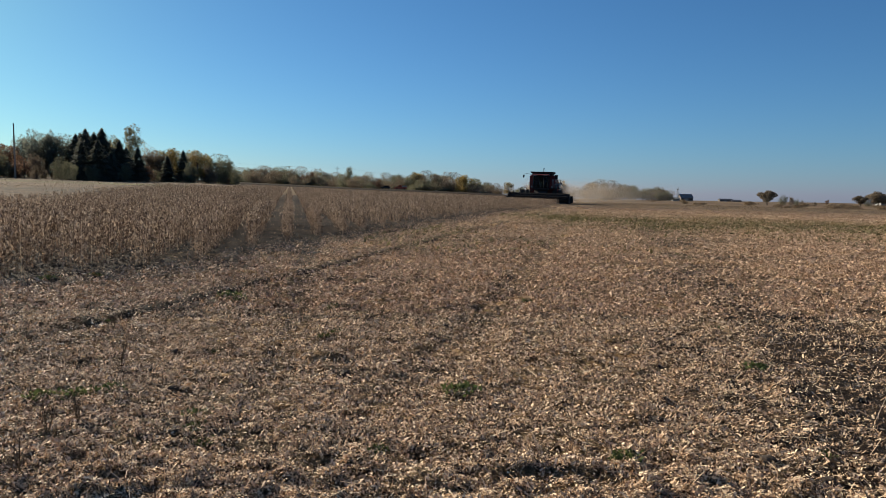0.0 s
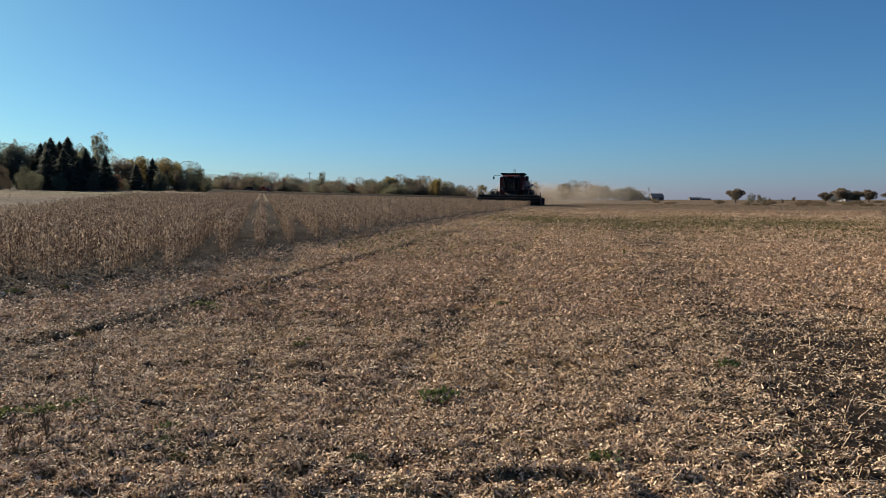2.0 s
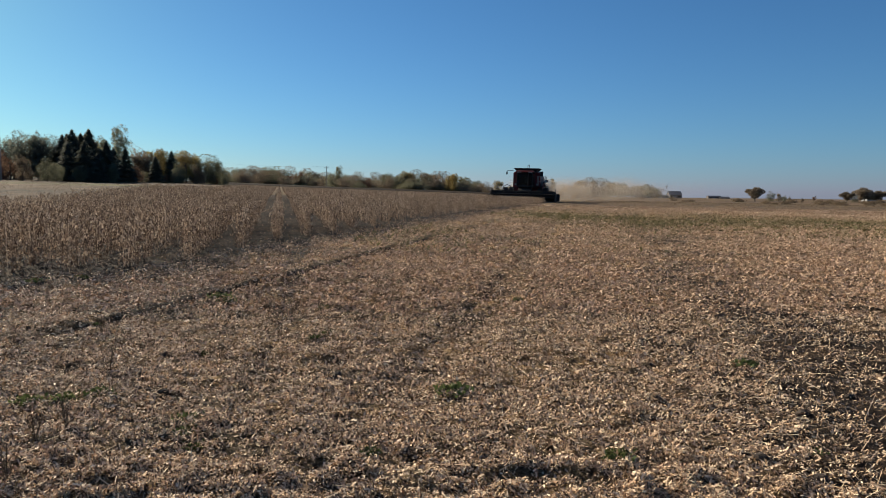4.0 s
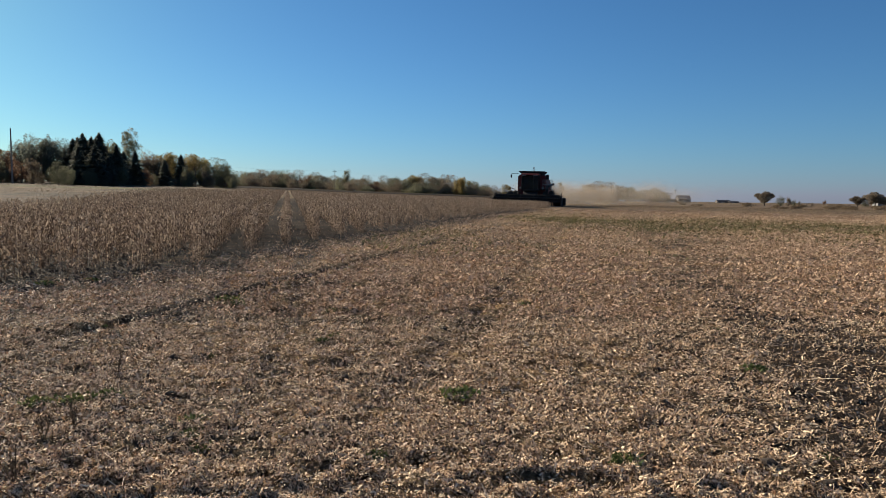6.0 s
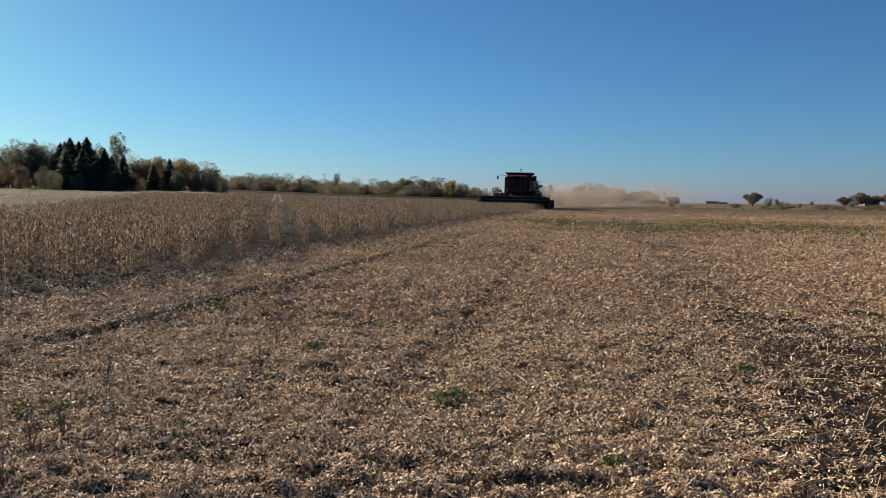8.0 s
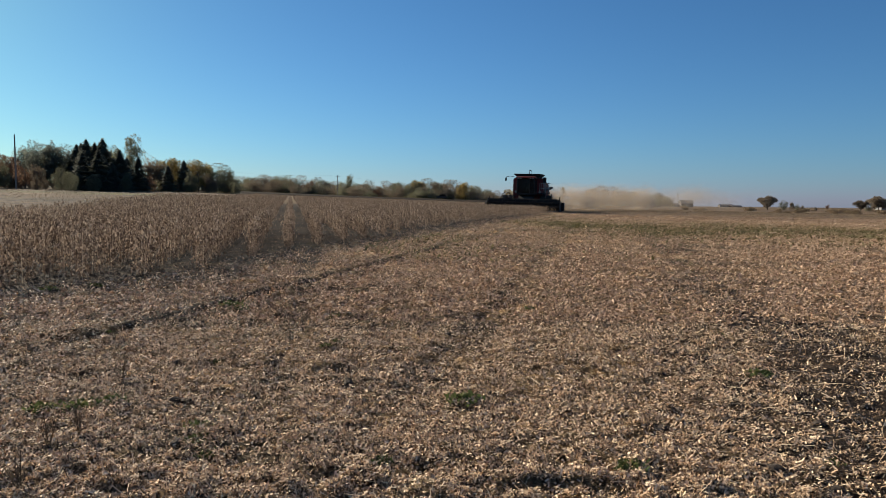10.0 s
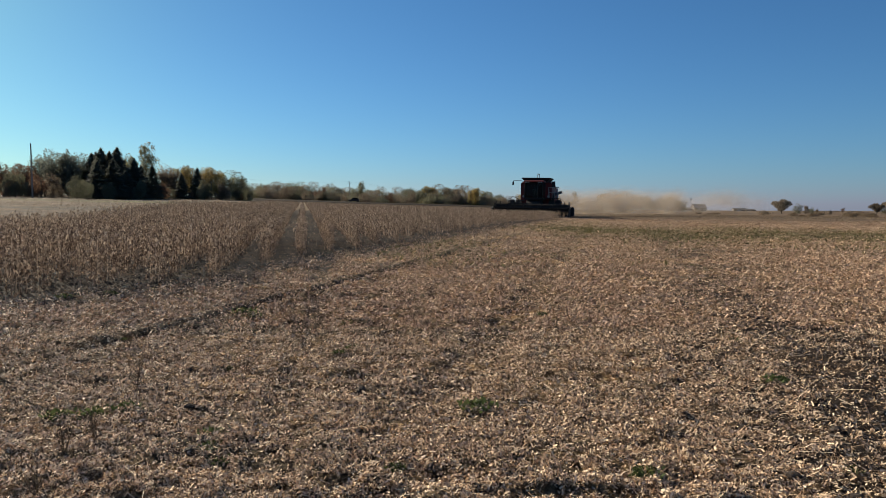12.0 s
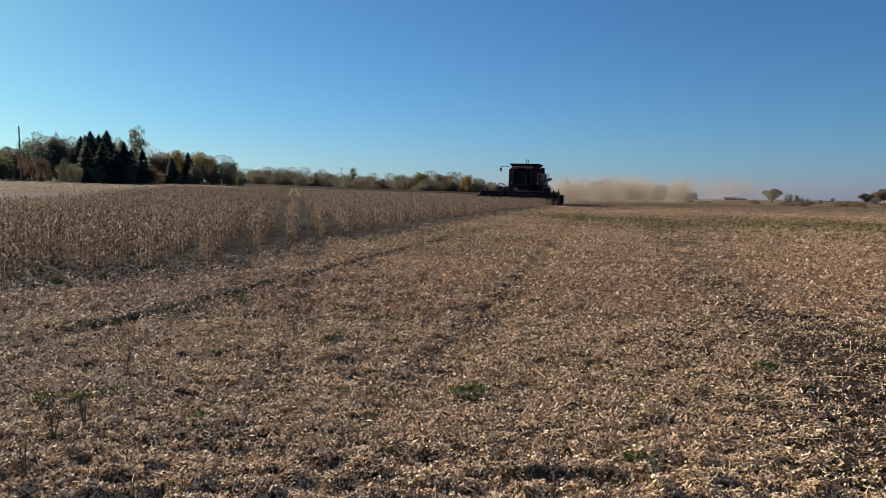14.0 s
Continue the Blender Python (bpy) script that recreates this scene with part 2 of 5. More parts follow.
def box(bm, x0, x1, y0, y1, z0, z1, bevel=0.0):
    vs = [bm.verts.new((x, y, z)) for z in (z0, z1) for y in (y0, y1) for x in (x0, x1)]
    fs = [bm.faces.new([vs[i] for i in q]) for q in ((0, 2, 3, 1), (4, 5, 7, 6), (0, 1, 5, 4), (2, 6, 7, 3), (0, 4, 6, 2), (1, 3, 7, 5))]
    if bevel:
        es = list({e for f in fs for e in f.edges})
        bmesh.ops.bevel(bm, geom=es, offset=bevel, segments=2, affect="EDGES")
    return vs


def tube(bm, points, radius, sides=8, end_radius=None):
    """A tapered tube along the points."""
    points = [Vector(p) for p in points]
    rings, n = [], len(points)
    for i, p in enumerate(points):
        d = (points[min(i + 1, n - 1)] - points[max(i - 1, 0)]).normalized()
        a = d.orthogonal().normalized()
        b = d.cross(a)
        r = radius if end_radius is None else radius + (end_radius - radius) * i / (n - 1)
        rings.append([bm.verts.new(p + (a * math.cos(k * 2 * math.pi / sides) + b * math.sin(k * 2 * math.pi / sides)) * r) for k in range(sides)])
        if i:
            # keep the rings from twisting
            prev = rings[-2]
            shift = min(range(sides), key=lambda s: (rings[-1][s].co - p - (prev[0].co - points[i - 1])).length)
            rings[-1] = rings[-1][shift:] + rings[-1][:shift]
            for k in range(sides):
                bm.faces.new((prev[k], prev[(k + 1) % sides], rings[-1][(k + 1) % sides], rings[-1][k]))
    bm.faces.new(rings[0][::-1])
    bm.faces.new(rings[-1])


def loft(bm, sections):
    """Closed loops of equal corner count joined into one body."""
    loops = [[bm.verts.new(p) for p in s] for s in sections]
    for a, b in zip(loops, loops[1:]):
        for k in range(len(a)):
            bm.faces.new((a[k], a[(k + 1) % len(a)], b[(k + 1) % len(a)], b[k]))
    bm.faces.new(loops[0][::-1])
    bm.faces.new(loops[-1])


def fix(bm):
    bmesh.ops.recalc_face_normals(bm, faces=bm.faces)
    return bm


# ---- ground: one graded sheet ----
def graded(lo, hi, step, far_lo, far_hi, growth):
    core = list(np.arange(lo, hi, step))
    s, v, up = step, core[-1], []
    while v < far_hi:
        s *= growth
        v += s
        up.append(v)
    s, v, down = step, core[0], []
    while v > far_lo:
        s *= growth
        v -= s
        down.append(v)
    return np.array(down[::-1] + core + up)


def fbm(x, y, scale, seed, octaves=3):
    """Cheap smooth value noise over arrays."""
    out, amp = np.zeros_like(x), 1.0
    for o in range(octaves):
        u, v = x / scale, y / scale
        iu, iv = np.floor(u).astype(int), np.floor(v).astype(int)
        fu, fv = u - iu, v - iv
        fu, fv = fu * fu * (3 - 2 * fu), fv * fv * (3 - 2 * fv)

        def h(a, b):
            q = (a * 374761393 + b * 668265263 + (seed + o) * 974711) & 0x7FFFFFFF
            q = ((q ^ (q >> 13)) * 1274126177) & 0x7FFFFFFF
            return ((q ^ (q >> 16)) & 0xFFFF) / 65535.0
        a = h(iu, iv) * (1 - fu) + h(iu + 1, iv) * fu
        b = h(iu, iv + 1) * (1 - fu) + h(iu + 1, iv + 1) * fu
        out += amp * (a * (1 - fv) + b * fv - 0.5)
        amp *= 0.5
        scale *= 0.5
    return out


# wheel tracks: two points on each, its width and depth
TRACKS = (((0.09, 5.4), (4.8, 26.2), 0.5, 0.03), ((-2.62, 8.3), (4.1, 33.9), 0.31, 0.075), ((2.75, 5.2), (6.3, 20.2), 0.5, 0.010), ((-0.87, 3.2), (-1.95, 9.6), 0.35, 0.02), ((-3.6, 5.0), (-0.2, 18.0), 0.4, 0.02))


def relief(x, y):
    r = np.hypot(x, y)
    fade = 1 - smooth(18, 60, r)
    z = 0.02 * fbm(x, y, 0.55, 3, 3) + (0.032 * fbm(x, y, 0.20, 5, 2) + 0.042 * fbm(x, y * 1.3, 0.10, 8, 1)) * (0.6 + smooth(-0.1, 0.3, fbm(x, y, 1.3, 9, 2)))
    for (ax, ay), (bx, by), w, depth in TRACKS:
        dx, dy = bx - ax, by - ay
        n = math.hypot(dx, dy)
        across = ((x - ax) * dy - (y - ay) * dx) / n + 0.07 * fbm(x, y, 3.0, 21, 1)
        along = ((x - ax) * dx + (y - ay) * dy) / n
        ends = smooth(-5, 1, along)
        inside = np.exp(-(across / w * 2) ** 4) * ends
        lug = 0.5 + 0.5 * np.sin(along * 2 * np.pi / 0.22 + np.abs(across) * 6)
        z = z - inside * depth * (0.5 + 0.6 * lug) + ends * depth * 0.5 * np.exp(-((np.abs(across) - w * 0.62) / 0.1) ** 2)
    return z * fade


def in_track(x, y):
    """1 in the middle of a wheel track, 0 outside."""
    out = np.zeros_like(x)
    for (ax, ay), (bx, by), w, depth in TRACKS:
        dx, dy = bx - ax, by - ay
        n = math.hypot(dx, dy)
        across = ((x - ax) * dy - (y - ay) * dx) / n + 0.07 * fbm(x, y, 3.0, 21, 1)
        along = ((x - ax) * dx + (y - ay) * dy) / n
        out = np.maximum(out, np.exp(-(across / w * 2) ** 4) * smooth(-5, 1, along) * min(1, depth / 0.06))
    return out


def surface(x, y):
    return ground(x, y) + relief(x, y)


def zones(x, y):
    """How far the ground is covered by straw, by green regrowth and by old grass."""
    a = x * WAY.y - y * WAY.x                      # across the swath
    b = x * WAY.x + y * WAY.y
    wave = 0.6 * fbm(a, b * 0.3, 2.5, 51, 3)
    straw = 0.55 + 0.34 * np.exp(-((a + 0.9 + wave) / 1.2) ** 2) + 0.14 * np.exp(-((a + 3.2 + wave) / 0.9) ** 2) + 0.12 * np.exp(-((a - 3.6 + wave) / 1.3) ** 2) * smooth(6, 9, b)
    straw -= 0.42 * smooth(2.6, 0.3, x - edge_x(y)) + 0.24 * np.exp(-((a - 1.6 + wave) / 1.3) ** 2) + 0.58 * smooth(0.6, 2.6, a + wave) * smooth(8.5, 5, b) * smooth(-0.5, 2.5, b)
    straw += 0.25 * smooth(26, 60, b) - 0.45 * in_track(x, y)
    dx, dy = (x - 9.9) / 16.7, (y - 55.7) / -14.0
    line = (x - 9.9) * 14.0 + (y - 55.7) * 16.7    # beyond the pale line of straw
    line = line / 21.8 - 2.0 * np.sin(np.clip((x - 9.9) / 17, 0, 1) * 3.1)
    past = smooth(-0.3, 1.2, line) * smooth(9, 13, x)
    pale = np.exp(-((line + 0.6) / 0.7) ** 2) * smooth(8, 12, x)
    green = np.exp(-((y + 0.35 * x - 34 + 2 * wave) / 7) ** 2) * smooth(2.5, 6, x) * 1.0
    streak = np.sin(line * 1.3 + 2 * fbm(x, y, 9, 57, 2)) * smooth(-14, -4, line) * smooth(8, 14, x)
    straw = straw + 0.35 * streak
    green = green * (1 - 0.5 * np.clip(streak, 0, 1))
    left_far = smooth(-20, -40, x) * np.exp(-((np.hypot(x, y) - 126) / 20) ** 2)
    green = np.maximum(green, 1.3 * left_far) * (0.5 + fbm(x, y, 3.0, 61, 3)) + 0.25 * smooth(0.1, 0.5, fbm(x, y, 5, 63, 3))
    left = smooth(0.5, -1.0, x * ROWN.x + y * ROWN.y - CROP_LEFT)
    furrow = np.sin((x * ROWN.x + y * ROWN.y) * 0.9 + 2.5 * fbm(x, y, 14, 58, 2))
    straw = straw * (1 - 0.97 * smooth(0.4, -0.6, x - edge_x(y)) * (1 - left) * smooth(70, 55, b))
    straw = straw * (1 - 0.45 * left) + left * (0.3 * furrow - 0.05)
    grass = (1 - left_far) * np.clip(np.maximum(past, left * (0.5 - 0.25 * furrow)) * (1 - 0.5 * (np.abs(fbm(x, y, 40, 71, 3)))), 0, 1)
    return np.clip(straw + 0.9 * pale, 0, 1), np.clip(green * (1 - past), 0, 1), np.clip(grass - pale, 0, 1)


def build_ground():
    xs = graded(-5.0, 5.0, 0.055, -2500, 2500, 1.085)
    ys = graded(2.2, 10.0, 0.055, -800, 4500, 1.075)
    X, Y = np.meshgrid(xs, ys)
    Z = surface(X, Y)
    n, m = len(xs), len(ys)
    i = (np.arange(m - 1)[:, None] * n + np.arange(n - 1)[None, :]).ravel()
    me = mesh_from("ground", np.stack([X, Y, Z], -1).reshape(-1, 3), np.stack([i, i + 1, i + 1 + n, i + n], -1), [M_GROUND])
    me.shade_smooth()
    zone = me.color_attributes.new("zone", "FLOAT_COLOR", "POINT")
    straw, green, grass = zones(X, Y)
    covered = smooth(14, 8, Y) * smooth(1.8, 3.2, Y) * smooth(1.4, 0.4, np.abs(X) - 0.76 * Y)
    straw = straw * (1 - 0.45 * covered)
    zone.data.foreach_set("color", np.stack([straw, green, grass, np.ones_like(straw)], -1).astype(np.float32).ravel())
    tagged(new("ground", me), "harvested soybean field of grey soil under chopped tan straw", "field", kind="structure")


build_ground()


# ---- chopped straw: loose strips over the near ground ----
def strips(x, y, z, length, width, yaw, tilt, lift):
    n = len(x)
    dx, dy, dz = np.cos(yaw) * np.cos(tilt), np.sin(yaw) * np.cos(tilt), np.sin(tilt)
    px, py = -np.sin(yaw), np.cos(yaw)
    c = np.stack([x, y, z + lift], -1)
    d = np.stack([dx, dy, dz], -1) * length[:, None] * 0.5
    p = np.stack([px, py, nrng.normal(0, 0.5, n)], -1) * width[:, None] * 0.5
    v = np.stack([c - d - p, c - d + p, c + d + p * 0.7, c + d - p * 0.7], 1).reshape(-1, 3)
    return v, np.arange(n * 4).reshape(n, 4)


def build_straw(name, tries, near, far, corners):
    y = near * (far / near) ** nrng.random(tries)
    x = (nrng.random(tries) * 2 - 1) * (0.7 + y * 0.68)
    keep = x > edge_x(y) - 9
    straw, green, grass = zones(x, y)
    clump = fbm(x, y * 1.6, 0.11, 33, 2) + 0.35 * fbm(x, y, 0.6, 35, 2)
    among = smooth(0.5, -0.5, x - edge_x(y))
    keep &= nrng.random(tries) < (1 - 0.92 * among) * np.clip(0.22 + 1.25 * straw, 0.12, 1) * (0.22 + 0.78 * smooth(-0.25, 0.15, clump)) * (1 - 0.92 * in_track(x, y))
    x, y = x[keep], y[keep]
    n = len(x)
    grow = 0.72 + np.minimum(y, 14) / 11.5 + np.maximum(y - 14, 0) / 50
    grow = grow * (1.28 if corners == 3 else 1.0)
    length = (nrng.gamma(2.2, 0.0048, n) + 0.005) * grow
    width = (0.0038 + 0.0055 * nrng.random(n)) * grow
    long = nrng.random(n) < 0.012 + 0.03 * smooth(0.8, 2.5, x) * smooth(12, 5, y)
    length[long] = nrng.uniform(0.05, 0.19, long.sum())
    width[long] = 0.0036 * grow[long]
    yaw = nrng.random(n) * 2 * np.pi
    yaw[long] = nrng.normal(-0.35, 0.5, long.sum())
    v, f = strips(x, y, surface(x, y), length, width, yaw, nrng.normal(0, 0.6, n), (0.003 + 0.03 * nrng.random(n) ** 2) * np.minimum(grow, 2))
    if corners == 3:
        v = v.reshape(-1, 4, 3)[:, :3].copy()
        v[:, 2] += (v[:, 1] - v[:, 0]) * -0.5
        v[:, :2] = v[:, :1] + (v[:, :2] - v[:, :1]) * 1.6
        v, f = v.reshape(-1, 3), np.arange(n * 3).reshape(-1, 3)
    me = mesh_from(name, v, f, [M_STRAW_MIXED if corners == 3 else M_STRAW])
    tagged(new(name, me), "loose chopped tan soybean straw scattered on soil", "straw", kind="stuff")


build_straw("chopped_straw", 560000, 2.4, 7.0, 4)
build_straw("chopped_straw", 800000, 7.0, 62.0, 3)


def build_straw_around():
    """The same straw, thinner, over the rest of the headland."""
    n = 150000
    x, y = nrng.uniform(-13, 13, n), nrng.uniform(-12, 15, n)
    ok = ((np.abs(x) > 0.5 + 0.68 * y) | (y < 2.5)) & (x > edge_x(y) - 3)
    x, y = x[ok], y[ok]
    n = len(x)
    v, f = strips(x, y, surface(x, y), nrng.gamma(2.2, 0.016, n) + 0.014, nrng.uniform(0.012, 0.026, n), nrng.random(n) * 2 * np.pi, nrng.normal(0, 0.5, n), 0.004 + 0.02 * nrng.random(n) ** 2)
    v = v.reshape(-1, 4, 3)[:, :3].reshape(-1, 3)
    tagged(new("chopped_straw", mesh_from("chopped_straw", v, np.arange(n * 3).reshape(-1, 3), [M_STRAW])), "loose chopped tan soybean straw scattered on soil", "straw", kind="stuff")


build_straw_around()


# ---- the standing crop ----
def crop_mesh(name, x, y, height, pods, size):
    """Dry bean plants: a leaning stem, side twigs and hanging pods, all as thin blades."""
    n = len(x)
    V, F, k = [], [], 0
    z = ground(x, y)
    lean, la = nrng.normal(0, 0.06, n), nrng.random(n) * 2 * np.pi
    tx, ty = np.cos(la) * lean * height, np.sin(la) * lean * height

    def blades(p, q, w):
        nonlocal k
        d = q - p
        side = np.cross(d, nrng.normal(0, 1, d.shape))
        side /= np.linalg.norm(side, axis=1)[:, None] + 1e-9
        s = side * w[:, None] * 0.5
        V.append(np.stack([p - s, p + s, q + s * 0.6, q - s * 0.6], 1).reshape(-1, 3))
        F.append(np.arange(len(p) * 4).reshape(-1, 4) + k)
        k += len(p) * 4
    # thinner growth on the strip before the header
    a, b = in_swath(x, y)
    height = height * (1 - 0.06 * smooth(6.5, 4.5, np.abs(a)) * smooth(-26, -12, b) * smooth(20, 16, b))
    base = np.stack([x, y, z - 0.02], -1)
    top = base + np.stack([tx, ty, height], -1)
    blades(base, top, np.full(n, 0.009) * size)
    for i in range(pods):
        u = 0.06 + 0.96 * nrng.random(n) ** 0.85
        p = base + (top - base) * u[:, None] + nrng.normal(0, 0.05, (n, 3)) * np.array([1, 1, 0.5])
        ang, out = nrng.random(n) * 2 * np.pi, 0.035 + 0.05 * nrng.random(n)
        q = p + np.stack([np.cos(ang) * out * 0.5, np.sin(ang) * out * 0.5, nrng.normal(-0.01, 0.035, n)], -1) * (0.6 + 0.3 * size)
        blades(p, q, (0.015 + 0.016 * nrng.random(n)) * size)
    return mesh_from(name, np.concatenate(V), np.concatenate(F), [M_CROP])


def in_swath(x, y):
    """Metres to the swath's middle and back from the combine's place at the end."""
    dx, dy = x - C14.x, y - C14.y
    return dx * WAY.y - dy * WAY.x, dx * WAY.x + dy * WAY.y


def row_plants(s):
    """Plants of the row that lies s metres across, as x, y and distance class."""
    out = []
    for near, far, per_m in ((0, 24, 13.0), (24, 55, 6.0), (55, 190, 1.8)):
        t = np.arange(-25 if near == 0 else near, far, 1 / per_m)
        t = t + nrng.normal(0, 0.3 / per_m, len(t))
        x = s * ROWN.x + t * ROW.x + nrng.normal(0, 0.035, len(t))
        y = s * ROWN.y + t * ROW.y + nrng.normal(0, 0.035, len(t))
        r = np.hypot(x, y)
        a, b = in_swath(x, y)
        ok = (x < edge_x(y) + 0.35 * fbm(x, y, 1.1, 77, 2)) & (y > 5)
        ok &= ~((np.abs(a) < HALF_HEADER) & (b > -HEADER_AHEAD))
        ok &= ~((a > -HALF_HEADER) & (b > -HEADER_AHEAD))
        out.append((x[ok], y[ok]))
    return out


def build_crop():
    rows = np.arange(CROP_LEFT, 62, ROW_GAP)
    for s in rows:
        parts = row_plants(s)
        groups = []
        for (x, y), (pods, size, hi) in zip(parts, ((42, 1.0, 0.77), (30, 1.3, 0.70), (9, 2.6, 0.60))):
            if len(x):
                groups.append(crop_mesh("soybean_row", x, y, hi * nrng.uniform(0.82, 1.12, len(x)), pods, size))
        for me in groups:
            tagged(new("soybean_row", me), "row of ripe dry brown soybean plants with pods", "crop row", "soybean rows", "stuff")


build_crop()


def build_swath_crop():
    """Strips of crop that go down under the cutter bar, as rows of (object, time)."""
    cut = []
    speed = (C14 - C0).length / 14
    for i in range(19):
        b0 = -HEADER_AHEAD + i
        n = 70
        a, b = nrng.uniform(-HALF_HEADER - 0.1, HALF_HEADER - 1.0, n), nrng.uniform(b0, b0 + 1, n)
        x, y = C14.x + a * WAY.y + b * WAY.x, C14.y - a * WAY.x + b * WAY.y
        me = crop_mesh("cut_strip", x, y, 0.58 * nrng.uniform(0.82, 1.12, n), 10, 2.6)
        ob = tagged(new("soybean_strip", me), "strip of ripe soybean plants in the header's way", "crop row", "soybean strips being cut", "stuff")
        cut.append((ob, 14 - (b0 + 0.5 + HEADER_AHEAD) / speed))
    return cut


SWATH_STRIPS = build_swath_crop()


# ---- trees ----
def tree(name, height, width, leaf, bare=0.15, tufts=900, size=0.32, trunk=0.18, low=0.18, label="", conifer=False, seed=0, blobs=18):
    """A tapered trunk with limbs and a crown of many small leaf tufts, built at the origin."""
    g = random.Random(seed)
    root = new(name)
    bm = bmesh.new()
    if conifer:
        tube(bm, [(0, 0, -0.3), (0, 0, height * 0.5), (0, 0, height * 0.98)], trunk, 6, 0.02)
    else:
        bend = [(g.uniform(-0.2, 0.2) * i, g.uniform(-0.2, 0.2) * i, height * k) for i, k in enumerate((-0.03, 0.2, 0.42, 0.62, 0.92 if bare > 0.2 else 0.78))]
        tube(bm, bend, trunk, 7, 0.03)
        tips = []
        for i in range(24 if bare > 0.4 else 10):
            k = g.uniform(0.25, 0.72)
            a, out = g.uniform(0, 6.28), min(width, height) * g.uniform(0.2, 0.34) * (1 - abs(k - 0.5) * 0.6)
            p = Vector((0, 0, height * k))
            q = p + Vector((math.cos(a) * out, math.sin(a) * out, out * (g.uniform(0.9, 1.7) if bare > 0.4 else g.uniform(0.3, 0.7))))
            if bare < 0.2:
                q.z = min(q.z, height * 0.72)
            tube(bm, [p, (p + q) / 2 + Vector((0, 0, -0.1 * out)), q], trunk * 0.35, 5, 0.015)
            tips.append(q)
            for j in range(1 if bare < 0.2 else 4 if bare < 0.4 else 7):
                w = q + Vector((g.uniform(-1, 1), g.uniform(-1, 1), g.uniform(0.1, 0.8) if bare > 0.2 else 0.0)) * out * 0.4
                tube(bm, [(p + q) / 2, w], trunk * 0.14, 3, 0.01)
    part("trunk", fix(bm), M_BARK, root)
    r = np.random.default_rng(seed + 100)
    n = tufts
    if conifer:
        k = 1 - (1 - r.random(n)) ** 0.55
        tier = 0.82 + 0.18 * np.cos(k * 2 * np.pi * 8)
        rad = width * 0.5 * (1 - k) ** 0.72 * tier * (0.35 + 0.65 * r.random(n) ** 0.4)
        a = r.random(n) * 6.283
        rad = rad * (1 + 0.13 * np.sin(3 * a + 29 * k) + 0.13 * np.sin(5 * a - 47 * k))
        c = np.stack([np.cos(a) * rad, np.sin(a) * rad, height * (low * 0.3 + (1 - low * 0.3) * k) - rad * 0.25], -1)
    else:
        bc = r.normal(0, 1, (blobs, 3))
        bc /= np.linalg.norm(bc, axis=1)[:, None]
        bc *= (0.25 + 0.45 * r.random(blobs))[:, None]
        bs = (0.20 + 0.22 * r.random(blobs)) * (18 / blobs) ** 0.3
        pick = r.integers(0, blobs, n)
        d = r.normal(0, 1, (n, 3))
        d /= np.linalg.norm(d, axis=1)[:, None]
        c = bc[pick] + d * (bs[pick] * (0.3 + 0.7 * r.random(n) ** 0.5))[:, None]
        top, bottom = height, height * low
        c = c * np.array([width * 0.62, width * 0.62, (top - bottom) * 0.60]) + np.array([0, 0, (top + bottom) / 2])
        c[:, 2] = np.where(c[:, 2] < bottom * 0.6, np.abs(c[:, 2]) % (height * 0.5), np.minimum(c[:, 2], height * 1.02))
        keep = r.random(n) > bare
        c = c[keep]
        n = len(c)
    u = r.normal(0, 1, (n, 3))
    u /= np.linalg.norm(u, axis=1)[:, None]
    v = np.cross(u, r.normal(0, 1, (n, 3)))
    v /= np.linalg.norm(v, axis=1)[:, None]
    s = size * (0.5 + r.random(n))[:, None]
    if conifer:
        out = np.stack([np.cos(a), np.sin(a), -0.35 + 0 * a], -1)
        u = out
        v = np.stack([-np.sin(a), np.cos(a), 0 * a], -1)
        vv = np.stack([c - u * s - v * s * 0.55, c - u * s * 0.6 + v * s * 0.55, c + u * s], 1)
    else:
        vv = np.stack([c - u * s * 0.55, c + v * s * 0.5 + u * s * 0.1, c + u * s * 0.55 - v * s * 0.1], 1)
    me = mesh_from("crown", vv.reshape(-1, 3), np.arange(n * 3).reshape(n, 3), [leaf])
    crown = new("crown", me)
    crown.parent = root
    return tagged(root, label, "tree")


def place(thing, x, y, turn=0, scale=1.0, sink=0.0):
    thing.matrix_world = pose(x, y, gz(x, y) - sink, 0, 0, turn) @ Matrix.Scale(scale, 4)
    return thing


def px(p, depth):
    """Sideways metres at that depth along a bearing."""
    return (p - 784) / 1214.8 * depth


